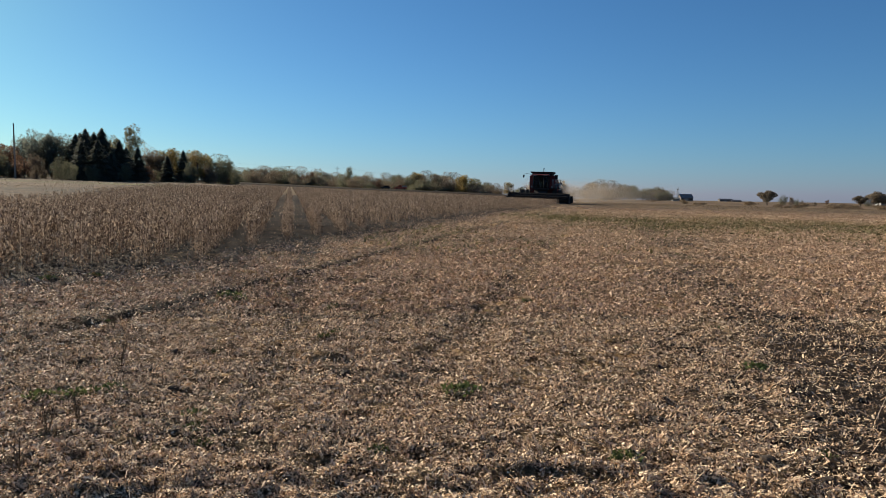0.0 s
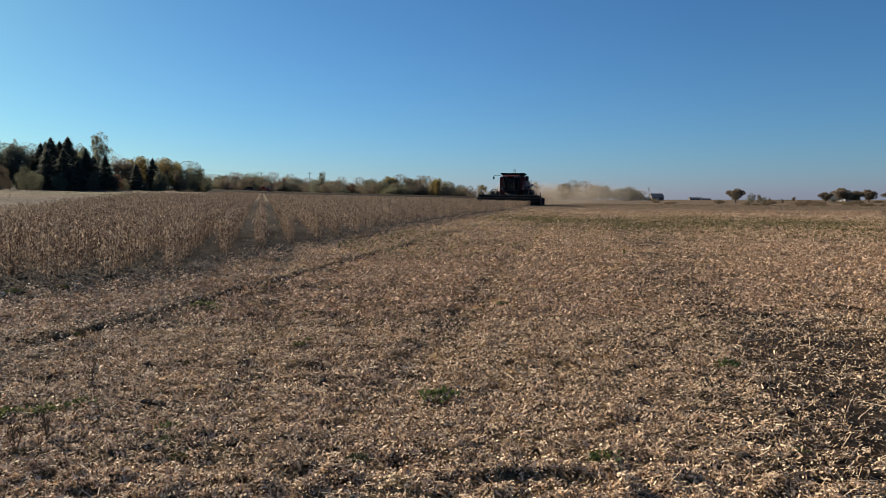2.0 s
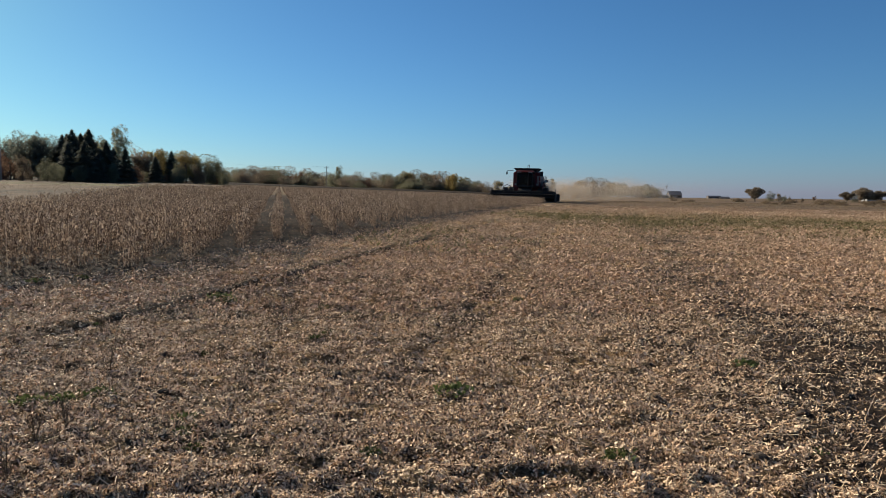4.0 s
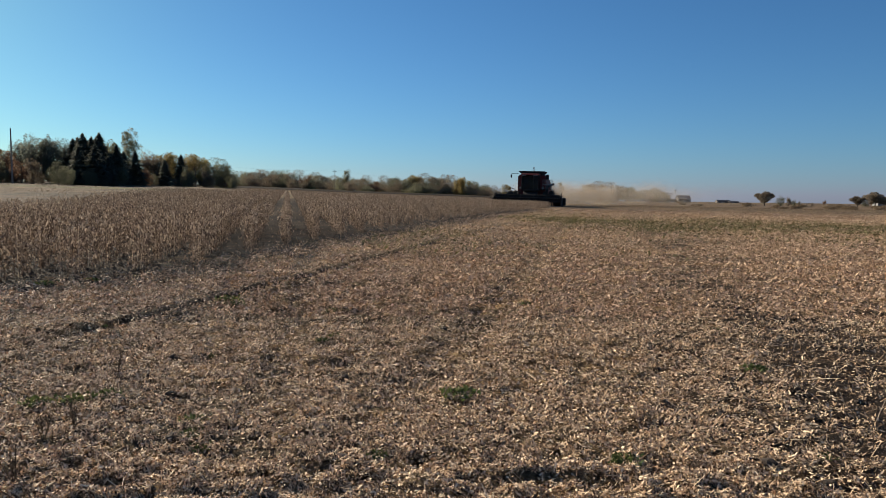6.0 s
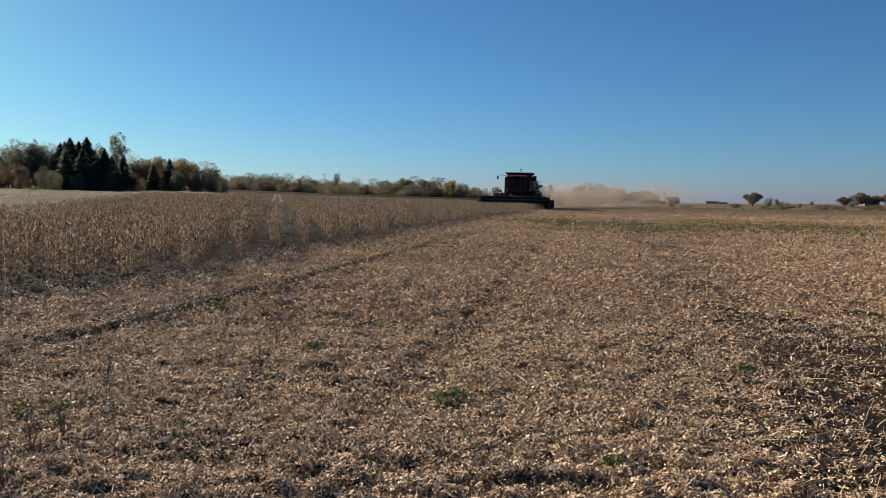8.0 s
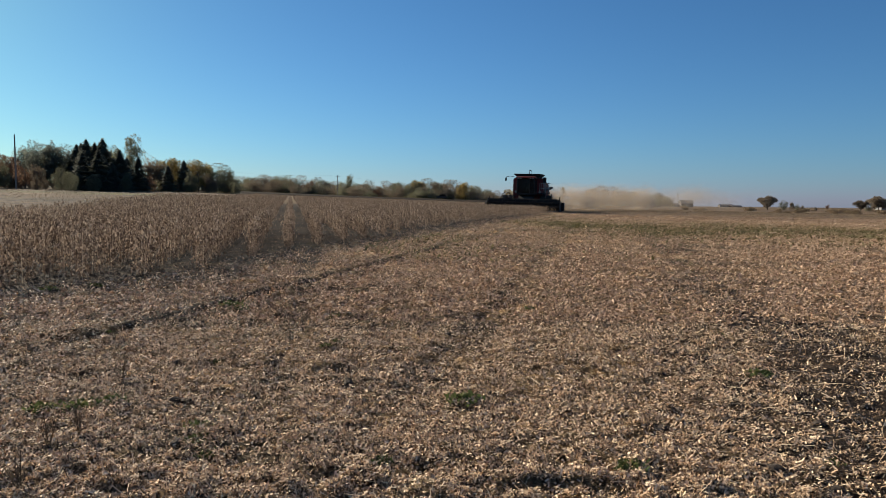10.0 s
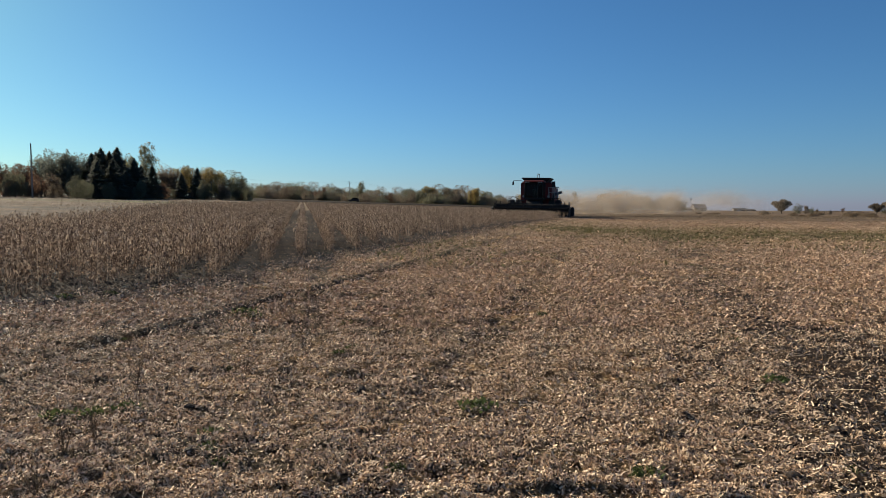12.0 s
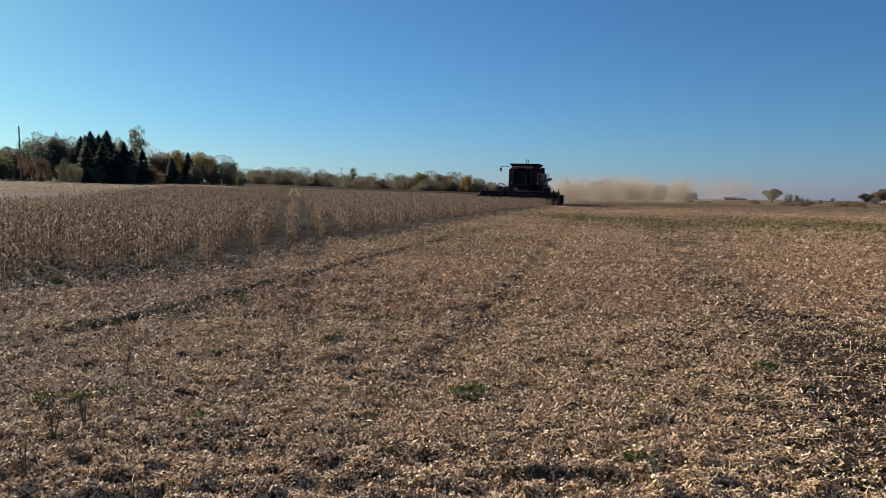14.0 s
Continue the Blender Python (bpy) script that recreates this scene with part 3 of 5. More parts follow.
KINDS = {
    "spruce": dict(name="spruce_tree", height=11, width=9.2, leaf=M_SPRUCE, tufts=4600, size=0.42, conifer=True, seed=1, label="dark green spruce tree at the field's edge"),
    "pine": dict(name="pine_tree", height=12, width=8, leaf=M_SPRUCE, tufts=7000, size=0.33, bare=0.03, blobs=18, low=0.0, seed=2, label="dark bushy pine tree at the field's edge"),
    "pale": dict(name="poplar_tree", height=13.5, width=6.5, leaf=M_LEAF_PALE, tufts=3600, size=0.36, bare=0.25, low=0.3, seed=3, label="tall poplar tree with thin pale leaves"),
    "yellow": dict(name="yellow_tree", height=8, width=6, leaf=M_LEAF_YELLOW, tufts=4600, size=0.28, low=0.0, seed=4, blobs=20, label="tree with yellow autumn leaves"),
    "brown": dict(name="brown_tree", height=8, width=7, leaf=M_LEAF_BROWN, tufts=4600, size=0.28, blobs=18, low=-0.05, seed=5, label="tree with brown autumn leaves"),
    "green": dict(name="green_tree", height=8, width=7, leaf=M_LEAF_GREEN, tufts=4600, size=0.28, blobs=18, low=-0.05, seed=6, label="broad tree with dull green leaves"),
    "rusty": dict(name="rusty_tree", height=6, width=5.5, leaf=M_LEAF_RED, tufts=3000, size=0.28, low=-0.05, seed=7, label="small tree with rusty red leaves"),
    "bare": dict(name="bare_tree", height=11, width=9, leaf=M_LEAF_BROWN, tufts=700, size=0.3, bare=0.5, low=0.3, trunk=0.3, seed=8, label="nearly bare grey-brown tree"),
    "far_brown": dict(name="brown_tree", height=8, width=13, leaf=M_LEAF_BROWN, tufts=5200, size=0.31, low=-0.1, bare=0.02, seed=15, blobs=14, label="brown autumn tree in the far wood"),
    "far_green": dict(name="green_tree", height=8, width=13, leaf=M_LEAF_GREEN, tufts=5200, size=0.31, low=-0.1, bare=0.02, seed=16, blobs=14, label="dull green tree in the far wood"),
    "lone": dict(name="field_tree", height=6.5, width=8.5, leaf=M_LEAF_BROWN, tufts=6500, size=0.42, bare=0.03, low=0.2, trunk=0.3, seed=9, label="broad field tree with brown-green leaves"),
}
ORIGINALS = {}


def plant(kind, x, y, scale=1.0, turn=None, group="", label=""):
    turn = rnd.uniform(0, 360) if turn is None else turn
    if kind not in ORIGINALS:
        ORIGINALS[kind] = tree(**KINDS[kind])
        ob = place(ORIGINALS[kind], x, y, turn, scale)
    else:
        ob = copy_thing(ORIGINALS[kind], pose(0, 0, 0))
        place(ob, x, y, turn, scale)
    return tagged(ob, label, group=group)


def build_left_wood():
    g = "trees of the wood beside the field"
    row = ((-60, 150, "bare", 1.1), (-20, 155, "rusty", 1.3), (2, 150, "green", 0.7), (12, 160, "rusty", 1.3), (30, 168, "rusty", 1.25), (48, 150, "rusty", 0.8),
           (55, 170, "pine", 0.9), (85, 165, "pine", 1.0), (108, 168, "pine", 0.98), (70, 140, "brown", 0.6), (112, 138, "green", 0.5), (128, 142, "green", 0.42),
           (140, 168, "spruce", 0.92), (157, 163, "spruce", 1.0), (172, 166, "spruce", 0.95), (186, 165, "spruce", 1.03), (150, 150, "spruce", 0.7), (178, 152, "spruce", 0.75), (164, 172, "spruce", 0.9), (135, 176, "spruce", 0.8), (158, 180, "spruce", 0.9), (171, 182, "spruce", 1.0), (200, 178, "spruce", 0.85), (212, 180, "spruce", 0.8), (143, 158, "spruce", 0.62), (190, 156, "spruce", 0.6), (148, 176, "spruce", 0.98), (180, 176, "spruce", 0.98), (193, 170, "spruce", 0.85), (168, 146, "green", 0.4),
           (207, 175, "pale", 0.75), (216, 172, "spruce", 0.85), (228, 178, "spruce", 0.72), (238, 190, "pale", 1.03), (248, 182, "spruce", 0.75), (200, 158, "spruce", 0.55),
           (262, 200, "brown", 1.0), (276, 205, "brown", 1.15), (290, 200, "brown", 1.0), (304, 205, "yellow", 1.2), (316, 212, "yellow", 1.15), (300, 190, "spruce", 0.6),
           (328, 205, "spruce", 0.78), (342, 212, "brown", 1.1), (353, 208, "yellow", 1.18), (368, 215, "yellow", 1.02), (384, 212, "green", 1.0), (398, 215, "green", 0.98),
           (408, 222, "spruce", 0.6), (416, 220, "green", 0.6), (265, 186, "rusty", 0.7), (340, 195, "green", 0.6), (372, 200, "brown", 0.6), (225, 165, "green", 0.5))
    r = random.Random(3)
    fill = [(q, 185 + 0.1 * q + r.uniform(-6, 6), r.choice(("brown", "green", "green")), r.uniform(0.75, 0.95) * (1 if q < 130 else 0.85)) for q in range(-110, 425, 24)]
    fill += [(q + r.uniform(-5, 5), 150 + 0.15 * max(q, 0) + r.uniform(-4, 4), r.choice(("brown", "green", "rusty")), r.uniform(0.28, 0.48)) for q in range(-100, 425, 13)]
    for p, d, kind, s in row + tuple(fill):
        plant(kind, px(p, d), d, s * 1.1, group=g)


def build_far_wood():
    g = "trees of the far wood"
    r = random.Random(5)
    p = 424.0
    while p < 880:
        d = 370 + r.uniform(-14, 30)
        kind = r.choice(("far_brown", "far_brown", "far_green", "far_green", "far_brown", "rusty"))
        h = 11.0 + 1.2 * math.sin(p / 37) + r.uniform(-0.8, 0.8)
        if p > 858:
            h *= 1 - (p - 858) / 60
        if kind == "rusty":
            h *= 0.75
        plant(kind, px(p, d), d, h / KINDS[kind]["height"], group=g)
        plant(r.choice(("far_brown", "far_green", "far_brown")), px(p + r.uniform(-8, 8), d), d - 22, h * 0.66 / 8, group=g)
        p += r.uniform(11, 16)
    for p, d, kind, s in ((618, 372, "pale", 0.95), (735, 362, "yellow", 1.45), (742, 364, "yellow", 1.35), (823, 350, "yellow", 1.35), (817, 352, "yellow", 1.2), (497, 372, "yellow", 1.1), (900, 345, "yellow", 1.0), (996, 420, "pale", 0.85),
                          (508, 390, "green", 1.45)):
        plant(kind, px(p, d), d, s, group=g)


def build_right_trees():
    g = "trees across the valley"
    r = random.Random(9)
    for p, d, h in ((1036, 460, 11), (1050, 465, 13), (1066, 460, 14), (1082, 462, 13.5), (1096, 466, 12.5), (1110, 460, 12), (1124, 466, 11), (1136, 460, 10), (1156, 455, 9.5), (1166, 450, 10.5), (1176, 455, 9), (1184, 452, 5),
                    (920, 480, 8), (940, 500, 9), (960, 500, 9), (985, 490, 8), (1010, 480, 7)):
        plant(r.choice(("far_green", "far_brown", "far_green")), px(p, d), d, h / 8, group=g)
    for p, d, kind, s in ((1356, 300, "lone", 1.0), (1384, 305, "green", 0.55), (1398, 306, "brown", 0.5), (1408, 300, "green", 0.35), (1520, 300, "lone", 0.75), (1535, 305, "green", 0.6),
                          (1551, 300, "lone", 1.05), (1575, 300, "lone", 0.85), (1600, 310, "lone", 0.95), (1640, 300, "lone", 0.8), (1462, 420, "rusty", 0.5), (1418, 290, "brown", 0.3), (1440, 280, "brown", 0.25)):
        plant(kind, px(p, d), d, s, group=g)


def build_ridge_hedge():
    r = random.Random(23)
    for i in range(30):
        d = 700 + r.uniform(-8, 8)
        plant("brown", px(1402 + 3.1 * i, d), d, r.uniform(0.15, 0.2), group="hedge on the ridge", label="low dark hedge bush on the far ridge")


build_left_wood()
build_far_wood()
build_ridge_hedge()
build_right_trees()


# ---- the combine ----
def lathe(bm, profile, cx=0.0, segs=28, axis="x"):
    """Turn (along, radius) pairs round the x axis."""
    rings = []
    for a, r in profile:
        rings.append([bm.verts.new((cx + a, math.cos(k * 2 * math.pi / segs) * r, math.sin(k * 2 * math.pi / segs) * r)) for k in range(segs)])
    for p, q in zip(rings, rings[1:]):
        for k in range(segs):
            bm.faces.new((p[k], p[(k + 1) % segs], q[(k + 1) % segs], q[k]))
    bm.faces.new(rings[0][::-1])
    bm.faces.new(rings[-1])


def wheel(name, radius, width, parent, x, y):
    """A lugged farm tyre on a dished rim; the wheel turns about its own x axis."""
    w = new(name)
    w.parent = parent
    w.location = (x, y, radius)
    h, r = width / 2, radius - 0.04
    bm = bmesh.new()
    lathe(bm, [(-h * 0.7, r * 0.58), (-h * 0.95, r * 0.7), (-h, r * 0.84), (-h * 0.85, r * 0.96), (-h * 0.4, r), (h * 0.4, r), (h * 0.85, r * 0.96), (h, r * 0.84), (h * 0.95, r * 0.7), (h * 0.7, r * 0.58)], segs=36)
    for k in range(22):
        for side in (-1, 1):
            a0 = (k + (0.5 if side > 0 else 0)) * 2 * math.pi / 22
            cs = []
            for u, da in ((0.04, 0.16), (0.98, 0.0)):
                for rr in (r - 0.03, r + 0.04 - 0.03 * (u > 0.5)):
                    for e in (-0.035, 0.035):
                        ang = a0 + da + e / r
                        cs.append(bm.verts.new((side * h * u, math.cos(ang) * rr, math.sin(ang) * rr)))
            for q in ((0, 1, 3, 2), (4, 6, 7, 5), (0, 2, 6, 4), (1, 5, 7, 3), (2, 3, 7, 6), (0, 4, 5, 1)):
                bm.faces.new([cs[i] for i in q])
    part("tyre", fix(bm), M_RUBBER, w, "black lugged tyre caked with soil")
    bm = bmesh.new()
    lathe(bm, [(-h * 0.65, r * 0.58), (-h * 0.3, r * 0.52), (-h * 0.2, r * 0.2), (h * 0.2, r * 0.2), (h * 0.3, r * 0.52), (h * 0.65, r * 0.58)], segs=28)
    part("rim", fix(bm), M_GREY, w, "dusty pale grey rim")
    return w


def build_reel(parent):
    """Six bats with tines on spiders; it turns about its own x axis."""
    reel = new("reel")
    reel.parent = parent
    reel.location = (0, 4.25, 0.92)
    R, half = 0.42, HALF_HEADER - 0.2
    bm = bmesh.new()
    tube(bm, [(-half, 0, 0), (half, 0, 0)], 0.09, 10)
    part("reel_tube", fix(bm), M_BLACK, reel)
    for k in range(6):
        a = k * math.pi / 3
        y, z = math.cos(a) * R, math.sin(a) * R
        bm = bmesh.new()
        tube(bm, [(-half, y, z), (half, y, z)], 0.028, 6)
        n = 54
        for i in range(n):
            x = -half + 0.05 + (2 * half - 0.1) * i / (n - 1)
            tube(bm, [(x, y, z), (x, y * 1.10, z * 1.10 - 0.17)], 0.011, 3, 0.007)
        part("bat", fix(bm), M_BLACK, reel, "steel reel bat with hanging tines")
    for i in range(6):
        x = -half + 2 * half * i / 5
        bm = bmesh.new()
        for k in range(6):
            a, b = k * math.pi / 3, (k + 1) * math.pi / 3
            tube(bm, [(x, 0, 0), (x, math.cos(a) * R, math.sin(a) * R)], 0.022, 5)
            tube(bm, [(x, math.cos(a) * R * 0.7, math.sin(a) * R * 0.7), (x, math.cos(b) * R * 0.7, math.sin(b) * R * 0.7)], 0.016, 4)
        part("spider", fix(bm), M_BLACK, reel)
    return reel


def build_header(root):
    head = new("header")
    head.parent = root
    tagged(head, "wide dark grain header with a reel")
    H = HALF_HEADER
    bm = bmesh.new()
    box(bm, -H, H, 3.28, 3.36, 0.22, 1.14, 0.02)
    tube(bm, [(-H, 3.30, 1.17), (H, 3.30, 1.17)], 0.09, 8)
    tube(bm, [(-H, 3.26, 0.34), (H, 3.26, 0.34)], 0.09, 8)
    for i in range(9):
        x = -H + 0.2 + (2 * H - 0.4) * i / 8
        box(bm, x - 0.04, x + 0.04, 3.14, 3.28, 0.3, 1.03)
    part("back_sheet", fix(bm), M_BLACK, head, "black back sheet with a top beam")
    bm = bmesh.new()
    loft(bm, [[(s, 3.34, 0.24), (s, 3.34, 0.30), (s, 3.9, 0.16), (s, 4.62, 0.13), (s, 4.62, 0.09), (s, 3.9, 0.1)] for s in (-H, H)])
    part("floor_pan", fix(bm), M_BLACK, head, "dark worn floor pan")
    bm = bmesh.new()
    tube(bm, [(-H + 0.1, 3.72, 0.58), (H - 0.1, 3.72, 0.58)], 0.19, 14)
    for side in (-1, 1):
        prev = None
        for i in range(90):
            u = i / 89
            x = side * (H - 0.12 - u * (H - 0.9))
            a = side * u * 2 * math.pi * 7
            p = (bm.verts.new((x, 3.72 + math.cos(a) * 0.18, 0.58 + math.sin(a) * 0.18)), bm.verts.new((x, 3.72 + math.cos(a) * 0.31, 0.58 + math.sin(a) * 0.31)))
            if prev:
                bm.faces.new((prev[0], prev[1], p[1], p[0]))
            prev = p
    part("auger", fix(bm), M_BLACK, head, "dark cross auger with spiral flights")
    bm = bmesh.new()
    box(bm, -H, H, 4.58, 4.66, 0.09, 0.13)
    bar = part("cutter_bar", bm, M_STEEL, head)
    bm = bmesh.new()
    loft(bm, [[(-0.025, 0, 0), (0.025, 0, 0), (0.025, 0, 0.04), (-0.025, 0, 0.04)], [(-0.005, 0.13, 0.01), (0.005, 0.13, 0.01), (0.005, 0.13, 0.02), (-0.005, 0.13, 0.02)]])
    first = part("guard", fix(bm), M_STEEL, bar)
    for i in range(54):
        ob = first if i == 0 else new("guard", first.data)
        ob.parent = bar
        ob.location = (-H + 0.08 + (2 * H - 0.16) * i / 53, 4.65, 0.09)
    for side in (-1, 1):
        bm = bmesh.new()
        x0, x1 = side * H, side * (H + 0.14)
        prof = [(3.2, 0.15), (3.2, 0.98), (3.6, 1.06), (4.5, 0.85), (5.25, 0.28), (5.4, 0.1), (4.6, 0.06)]
        loft(bm, [[(x, y, z) for y, z in prof] for x in (x0, x1)])
        part("crop_divider", fix(bm), M_BLACK, head, "dark pointed end divider")
        bm = bmesh.new()
        tube(bm, [(side * (H - 0.06), 3.28, 1.2), (side * (H - 0.06), 3.9, 1.3), (side * (H - 0.06), 4.3, 0.96)], 0.05, 6)
        tube(bm, [(side * (H - 0.06), 3.3, 0.8), (side * (H - 0.06), 3.9, 1.08)], 0.03, 6)
        box(bm, side * (H - 0.1) - 0.03, side * (H - 0.1) + 0.03, 3.24, 3.32, 1.1, 1.56)
        box(bm, side * (H - 0.55) - 0.03, side * (H - 0.55) + 0.03, 3.24, 3.32, 1.1, 1.52)
        part("reel_arm", fix(bm), M_BLACK, head)
    bm = bmesh.new()
    box(bm, -H - 0.42, -H - 0.14, 3.25, 4.0, 0.2, 1.02, 0.05)
    part("drive_box", fix(bm), M_BLACK, head, "dark drive housing on the header's end")
    return head


def build_cab(root):
    cab = new("cab")
    cab.parent = root
    tagged(cab, "operator cab with dark tinted glass")
    bm = bmesh.new()
    box(bm, -0.92, 0.92, 0.72, 2.3, 1.72, 1.92, 0.03)
    part("cab_floor", fix(bm), M_BLACK, cab)
    posts = [[(-0.4, 2.37, 1.9), (-0.4, 2.48, 2.5), (-0.4, 2.34, 3.42)]]
    for x in (-0.9, 0.9):
        posts += [[(x, 2.28, 1.85), (x * 0.99, 2.42, 2.5), (x * 0.97, 2.3, 3.42)], [(x, 1.5, 1.85), (x, 1.5, 3.42)], [(x, 0.76, 1.85), (x, 0.76, 3.42)]]
    for pts in posts:
        bm = bmesh.new()
        tube(bm, pts, 0.045, 6)
        part("post", fix(bm), M_BLACK, cab)
    for name, quad in (("windscreen", [(-0.86, 2.30, 1.92), (0.86, 2.30, 1.92), (0.85, 2.43, 2.5), (0.84, 2.30, 3.42), (-0.84, 2.30, 3.42), (-0.85, 2.43, 2.5)]),
                       ("side_window", [(-0.91, 2.24, 1.92), (-0.91, 0.8, 1.92), (-0.91, 0.8, 3.4), (-0.91, 2.24, 3.4)]),
                       ("side_window", [(0.91, 2.24, 1.92), (0.91, 0.8, 1.92), (0.91, 0.8, 3.4), (0.91, 2.24, 3.4)])):
        bm = bmesh.new()
        n = Vector((0, 0.012, 0)) if name == "windscreen" else Vector((0.012, 0, 0))
        loft(bm, [[Vector(p) for p in quad], [Vector(p) - n for p in quad]])
        part(name, fix(bm), M_GLASS, cab, "dark tinted pane").visible_shadow = False
    bm = bmesh.new()
    loft(bm, [[(-0.98, 0.6, 3.42), (0.98, 0.6, 3.42), (0.98, 2.55, 3.42), (-0.98, 2.55, 3.42)], [(-1.0, 0.58, 3.52), (1.0, 0.58, 3.52), (1.0, 2.62, 3.5), (-1.0, 2.62, 3.5)],
              [(-0.9, 0.7, 3.64), (0.9, 0.7, 3.64), (0.9, 2.4, 3.6), (-0.9, 2.4, 3.6)]])
    part("cab_roof", fix(bm), M_RED, cab, "faded red cab roof")
    for x in (-0.75, -0.5, 0.5, 0.75):
        bm = bmesh.new()
        box(bm, x - 0.09, x + 0.09, 2.6, 2.68, 3.36, 3.47, 0.02)
        part("work_light", fix(bm), M_GREY, cab)
    bm = bmesh.new()
    box(bm, -0.28, 0.28, 1.05, 1.6, 2.1, 2.3, 0.05)
    box(bm, -0.27, 0.27, 0.95, 1.1, 2.25, 2.95, 0.05)
    box(bm, -0.12, 0.12, 1.1, 1.5, 1.9, 2.12)
    part("seat", fix(bm), M_BLACK, cab)
    bm = bmesh.new()
    tube(bm, [(0, 2.1, 1.9), (0, 1.9, 2.55)], 0.05, 6)
    for k in range(14):
        a, b = k * math.pi / 7, (k + 1) * math.pi / 7
        tube(bm, [(math.cos(a) * 0.2, 1.9 - math.sin(a) * 0.1, 2.57 + math.sin(a) * 0.16), (math.cos(b) * 0.2, 1.9 - math.sin(b) * 0.1, 2.57 + math.sin(b) * 0.16)], 0.018, 5)
    part("steering_wheel", fix(bm), M_GREY, cab)


def build_combine():
    root = tagged(new("combine_harvester"), "dusty dark red combine harvester cutting soybeans", "combine harvester")
    bm = bmesh.new()
    loft(bm, [[(-1.55, y, z0), (1.55, y, z0), (1.55, y, z1 - 0.12), (1.43, y, z1), (-1.43, y, z1), (-1.55, y, z1 - 0.12)]
              for y, z0, z1 in ((0.62, 1.15, 3.45), (0.4, 1.05, 3.5), (-2.4, 0.95, 3.5), (-3.2, 1.0, 3.2), (-4.9, 1.15, 3.0), (-5.6, 1.5, 2.4))])
    part("body", fix(bm), M_RED, root, "dark red sheet metal body")
    for x in (-1.56, 1.56):
        for y0, y1 in ((-0.2, -1.6), (-1.65, -3.1), (-3.15, -4.7)):
            bm = bmesh.new()
            box(bm, x - 0.02, x + 0.02, y1, y0, 1.35, 2.75, 0.015)
            part("side_panel", fix(bm), M_RED, root)
    # grain tank extension: four flared sheets, open on top
    lo, hi = [(-1.0, -1.7), (1.0, -1.7), (1.0, 0.75), (-1.0, 0.75)], [(-1.4, -2.1), (1.4, -2.1), (1.4, 1.05), (-1.4, 1.05)]
    for i in range(4):
        j = (i + 1) % 4
        bm = bmesh.new()
        q = [Vector((*lo[i], 3.48)), Vector((*lo[j], 3.48)), Vector((*hi[j], 3.86)), Vector((*hi[i], 3.86))]
        n = (q[1] - q[0]).cross(q[3] - q[0]).normalized() * 0.03
        loft(bm, [q, [p + n for p in q]])
        part("tank_side", fix(bm), M_BLACK, root, "dark flared grain tank sheet")
        bm = bmesh.new()
        a, b = Vector((*hi[i], 3.88)), Vector((*hi[j], 3.88))
        tube(bm, [a, b], 0.035, 6)
        part("tank_rim", fix(bm), M_BLACK, root)
    bm = bmesh.new()
    vs = [bm.verts.new((random.Random(i * 7 + j).uniform(-0.05, 0.05) + -1.2 + 2.4 * i / 8, -1.7 + 2.4 * j / 8, 3.5 + 0.18 * math.sin(i / 8 * 3.14) * math.sin(j / 8 * 3.14))) for i in range(9) for j in range(9)]
    for i in range(8):
        for j in range(8):
            bm.faces.new((vs[i * 9 + j], vs[i * 9 + j + 1], vs[i * 9 + j + 10], vs[i * 9 + j + 9]))
    part("grain", fix(bm), M_STRAW, root, "heap of tan soybeans")
    build_cab(root)
    bm = bmesh.new()
    loft(bm, [[(-0.75, 0.9, 1.0), (0.75, 0.9, 1.0), (0.75, 0.9, 1.85), (-0.75, 0.9, 1.85)], [(-0.75, 2.0, 0.75), (0.75, 2.0, 0.75), (0.75, 2.0, 1.6), (-0.75, 2.0, 1.6)],
              [(-0.7, 3.3, 0.3), (0.7, 3.3, 0.3), (0.7, 3.3, 1.0), (-0.7, 3.3, 1.0)]])
    part("feeder_house", fix(bm), M_BLACK, root, "black feeder house below the cab")
    bm = bmesh.new()
    box(bm, -2.5, 2.5, 1.1, 1.4, 0.72, 1.02, 0.03)
    part("front_axle", fix(bm), M_BLACK, root)
    bm = bmesh.new()
    box(bm, -1.4, 1.4, -3.75, -3.5, 0.5, 0.72, 0.03)
    box(bm, -0.3, 0.3, -3.75, -3.5, 0.6, 1.1)
    part("rear_axle", fix(bm), M_BLACK, root)
    front = [wheel("front_wheel", 0.86, 0.5, root, x, 1.25) for x in (-2.28, -1.66, 1.66, 2.28)]
    rear = [wheel("rear_wheel", 0.6, 0.38, root, x, -3.62) for x in (-1.45, 1.45)]
    # platform, handrail and ladder on the driver's side
    bm = bmesh.new()
    box(bm, -2.35, -0.95, 0.75, 2.1, 1.84, 1.9, 0.01)
    part("platform", fix(bm), M_BLACK, root)
    bm = bmesh.new()
    for y in (0.8, 2.05):
        for x in (-2.3, -1.85, -1.4):
            tube(bm, [(x, y, 1.9), (x, y, 2.95)], 0.024, 6)
        for z in (2.42, 2.95):
            tube(bm, [(-2.3, y, z), (-1.4, y, z)], 0.022, 6)
    for z in (2.42, 2.95):
        tube(bm, [(-2.3, 0.8, z), (-2.3, 2.05, z)], 0.022, 6)
    part("handrail", fix(bm), M_GREY, root, "grey tubular handrail")
    bm = bmesh.new()
    for x in (-2.62, -2.36):
        tube(bm, [(x - 0.12, 2.0, 0.55), (x, 2.0, 1.9)], 0.022, 5)
    for i in range(5):
        z = 0.62 + i * 0.28
        box(bm, -2.74 + i * 0.024, -2.46 + i * 0.024, 1.94, 2.1, z, z + 0.035)
